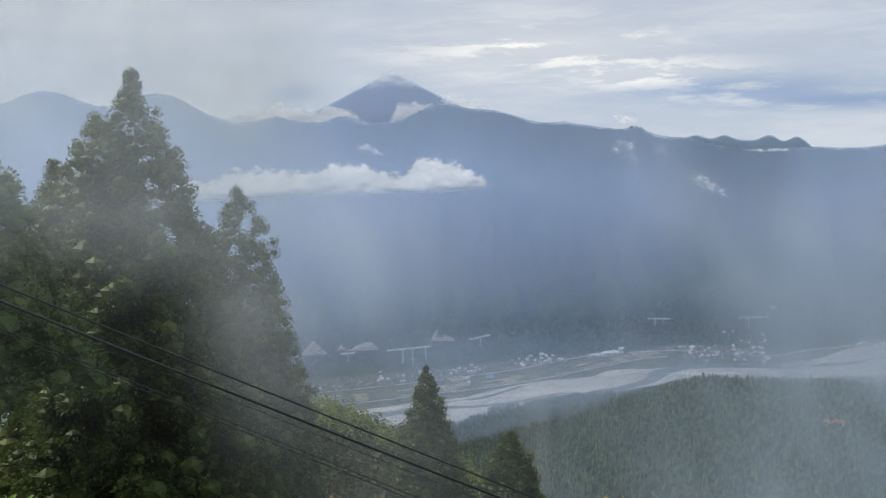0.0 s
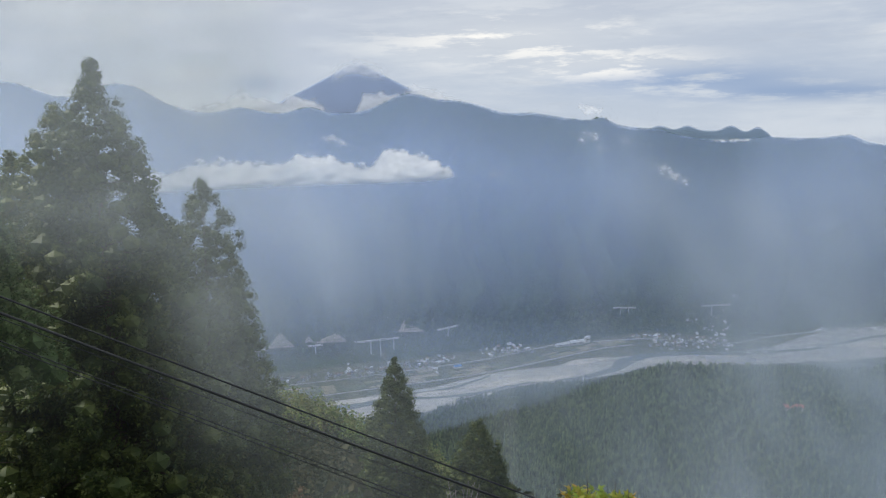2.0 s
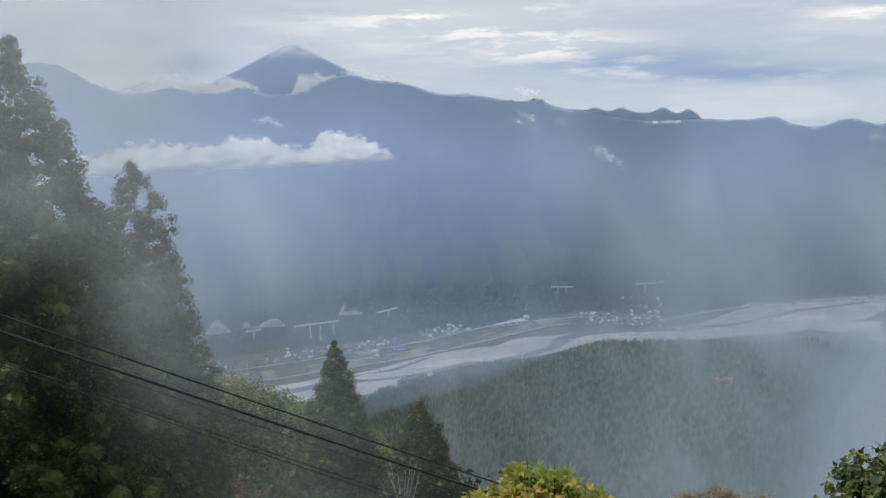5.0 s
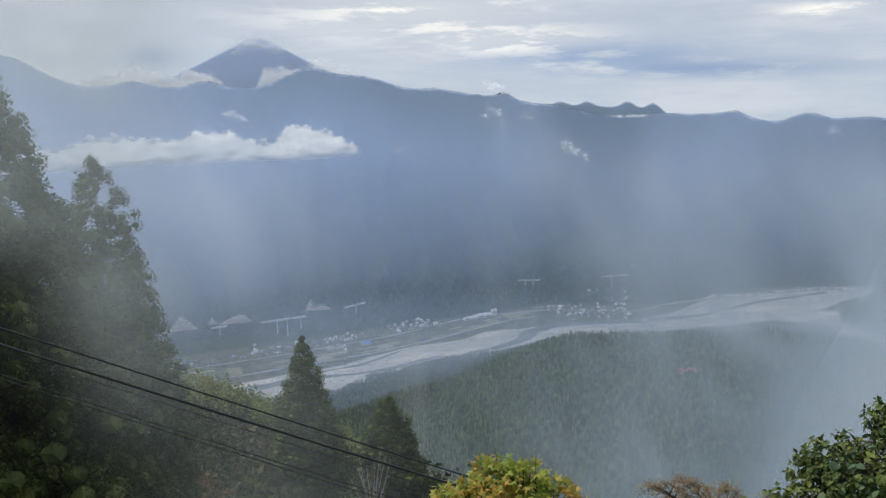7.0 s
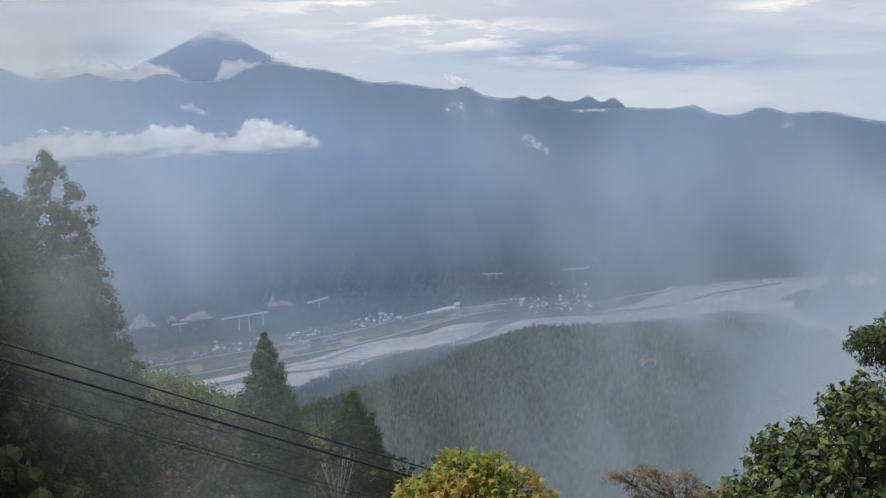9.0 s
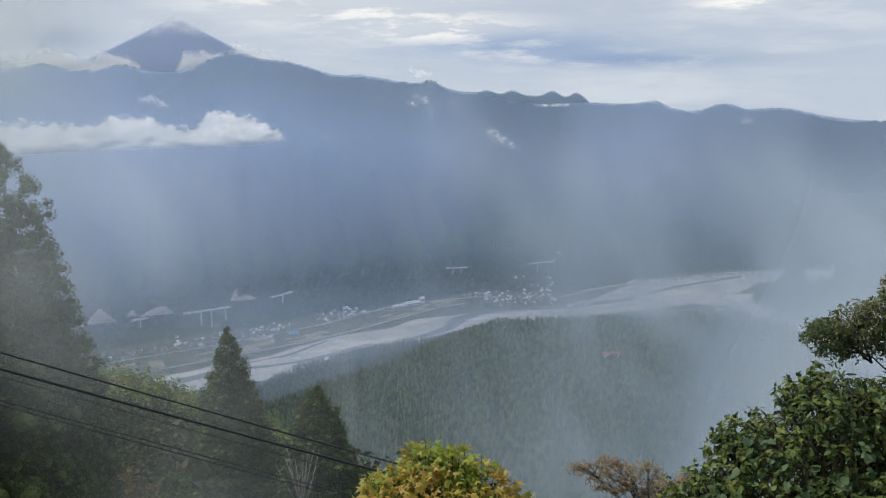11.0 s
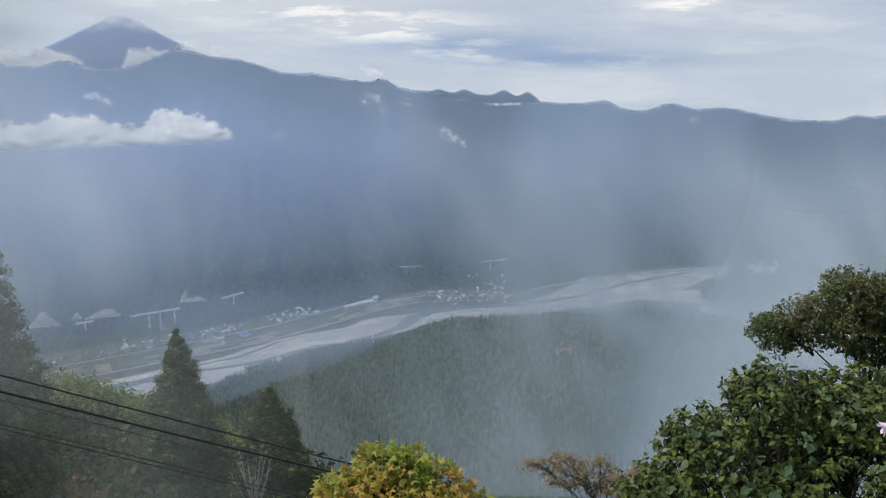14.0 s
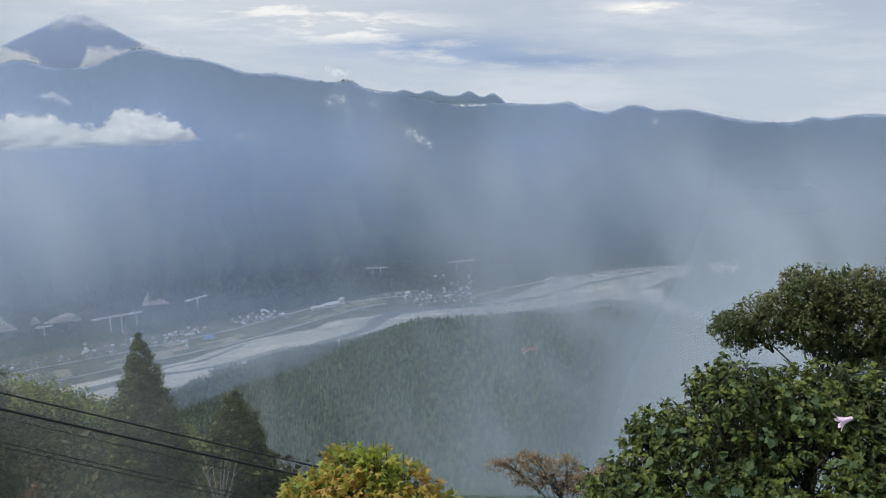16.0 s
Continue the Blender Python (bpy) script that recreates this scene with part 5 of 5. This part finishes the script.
def viaduct(label, a0, e0, a1, e1, r0, r1, piers, wide=9.0, pier_r=2.0):
    """A straight deck with side walls, on square piers that reach the slope."""
    p, q = polar(a0, r0, elevation=e0), polar(a1, r1, elevation=e1)
    ob = thing("viaduct", label, "bridge", (p + q) / 2, math.atan2(q.y - p.y, q.x - p.x))
    ln = (q - p).length
    slope = (q.z - p.z) / ln
    for name, y, zz, hh, ww in (("deck", 0, 0, 2.6, wide), ("side_wall", -wide / 2, 1.6, 1.6, 0.5), ("side_wall", wide / 2, 1.6, 1.6, 0.5)):
        bm = bmesh.new()
        box(bm, (ln, ww, hh), (0, y, zz), bevel=0.12)
        for v in bm.verts:
            v.co.z += v.co.x * slope
        part(name, bm, M_CONCRETE, ob)
    for s in piers:
        w = p.lerp(q, s)
        low = float(land_at(w.x, w.y)[0]) - 2
        high = w.z - 1.3
        if high - low < 1:
            continue
        bm = bmesh.new()
        x = (s - 0.5) * ln
        box(bm, (pier_r * 1.6, wide * 0.55, high - low), (x, 0, (high + low) / 2 - ob.location.z), bevel=0.15)
        pier = part("pier", bm, M_CONCRETE, ob)
        bm = bmesh.new()
        box(bm, (pier_r * 2.0, wide * 0.9, 1.6), (x, 0, high - ob.location.z - 0.6), bevel=0.15)
        part("pier_cap", bm, M_CONCRETE, pier)


viaduct("white concrete expressway viaduct on tall piers", -4.5, -15.62, -1.15, -15.38, 2150, 2172, (0.36, 0.58, 0.88))
viaduct("short white concrete viaduct on the slope", 1.8, -14.92, 3.35, -14.58, 2262, 2275, (0.55,), 8)
viaduct("white concrete viaduct across a side valley", 15.0, -13.12, 16.65, -13.06, 2530, 2530, (0.32, 0.68), 7)
viaduct("long white concrete viaduct on tall piers", 20.4, -12.80, 23.15, -12.50, 2600, 2600, (0.22, 0.55), 8)
viaduct("short pale viaduct between cuttings", -12.4, -15.85, -11.0, -15.7, 2120, 2130, (0.5,), 9)
viaduct("short pale viaduct between cuttings", -8.0, -15.72, -6.9, -15.66, 2150, 2150, (0.5,), 9)
viaduct("pale road bridge over the river", 24.05, -16.05, 25.4, -16.45, 2310, 2250, (0.2, 0.5, 0.8), 9)
viaduct("small white bridge far up the valley", 46.2, -9.6, 47.2, -9.5, 3400, 3400, (0.5,), 9)


def slope_under(azimuth, e):
    """Distance at which the line of sight meets the far mountainside."""
    for r in range(1950, 3400, 4):
        p = polar(azimuth, r, 0)
        if math.degrees(math.atan2(float(land_at(p.x, p.y)[0]) - EYE_Z, r)) >= e:
            return r
    return 3400


def cutting(label, azimuth, e0, e1, half, peak):
    """Terraced slope protection: ledges of concrete grid stepping up the cut hillside. peak: where its top lies, from -1 to 1 across."""
    n = 5
    r0 = min(slope_under(azimuth + q * half, e0) for q in (-0.8, 0, 0.8)) - 24.0
    r1 = min(slope_under(azimuth + peak * half, e1) - 24.0, r0 + 120)
    low = polar(azimuth, r0, elevation=e0)
    rise, run = polar(azimuth, r1, elevation=e1).z - low.z, r1 - r0
    ob = thing("slope_protection", label, "retaining wall", low, -radians(azimuth))
    w0 = r0 * math.tan(radians(half))
    for k in range(n):
        s0, s1 = k / n, (k + 0.62) / n
        bm = bmesh.new()
        ring = []
        for s, back in ((s0, 0), (s1, 0), (s1, 40), (s0, 40)):
            left, right = -w0 + (peak + 1) * w0 * s * 0.94, w0 + (peak - 1) * w0 * s * 0.94
            y, z = run * (s if s == s0 else s0 + (s1 - s0) * 0.6) + back, rise * s - (4 if back else 0)
            ring.append((bm.verts.new((left, y, z)), bm.verts.new((right, y, z))))
        for p, q in zip(ring, ring[1:] + ring[:1]):
            bm.faces.new((p[0], p[1], q[1], q[0]))
        bm.faces.new([p[0] for p in ring][::-1])
        bm.faces.new([p[1] for p in ring])
        part("terrace", bm, M_CUT, ob)


M_CUT = painted("weathered_concrete_grid", (0.31, 0.28, 0.24), (0.38, 0.35, 0.30), (0.23, 0.21, 0.18), 0.03, 0.25, 0.95)
cutting("terraced pale concrete slope above the viaduct", -0.22, -14.98, -14.12, 0.92, -0.5)
cutting("terraced pale concrete slope above the viaduct", -9.97, -15.68, -14.68, 0.95, 0.0)
cutting("low terraced pale concrete slope", -6.28, -15.52, -15.0, 1.15, 0.5)
cutting("small terraced pale concrete slope", -7.95, -15.42, -15.02, 0.34, 0.0)


def mast(azimuth, r, tall):
    p = polar(azimuth, r, 0)
    ob = thing("mast", "thin pale lattice mast rising from the spur woods", "mast", (p.x, p.y, float(land_at(p.x, p.y)[0])))
    for x, y in ((-1, -1), (1, -1), (1, 1), (-1, 1)):
        bm = bmesh.new()
        tube(bm, [(x * 1.4, y * 1.4, 0), (x * 0.3, y * 0.3, tall)], [0.22, 0.12], 5)
        part("leg", bm, M_CONCRETE, ob)
    for k in range(6):
        h = tall * (k + 1) / 7
        q = 1.4 - 1.1 * h / tall
        bm = bmesh.new()
        for x, y, x2, y2 in ((-q, -q, q, -q), (q, -q, q, q), (q, q, -q, q), (-q, q, -q, -q)):
            tube(bm, [(x, y, h), (x2, y2, h)], [0.08, 0.08], 4)
        part("brace", bm, M_CONCRETE, ob)


mast(12.9, 1370, 32)

cone_woods("valley_woods", "dark woods along the foot of the mountain", M_FAR_TREE, (-30, 50), (1950, 3100), 8.0, 12, 4.4, lambda a, r: (r > mountain_foot(a) + np.where((a > -5.2) & (a < 1.0), 120, np.where((a > -12.5) & (a < -5.2), 95, 0))) & (r < mountain_foot(a) + 230), 25)
woods("valley_woods", "tree belt between fields and river", M_FAR_TREE, (34, 52), (1700, 2500), 9.5, 10, 11, 4.2, 4.2, lambda a, r: r < 2500, 26, 0.7)
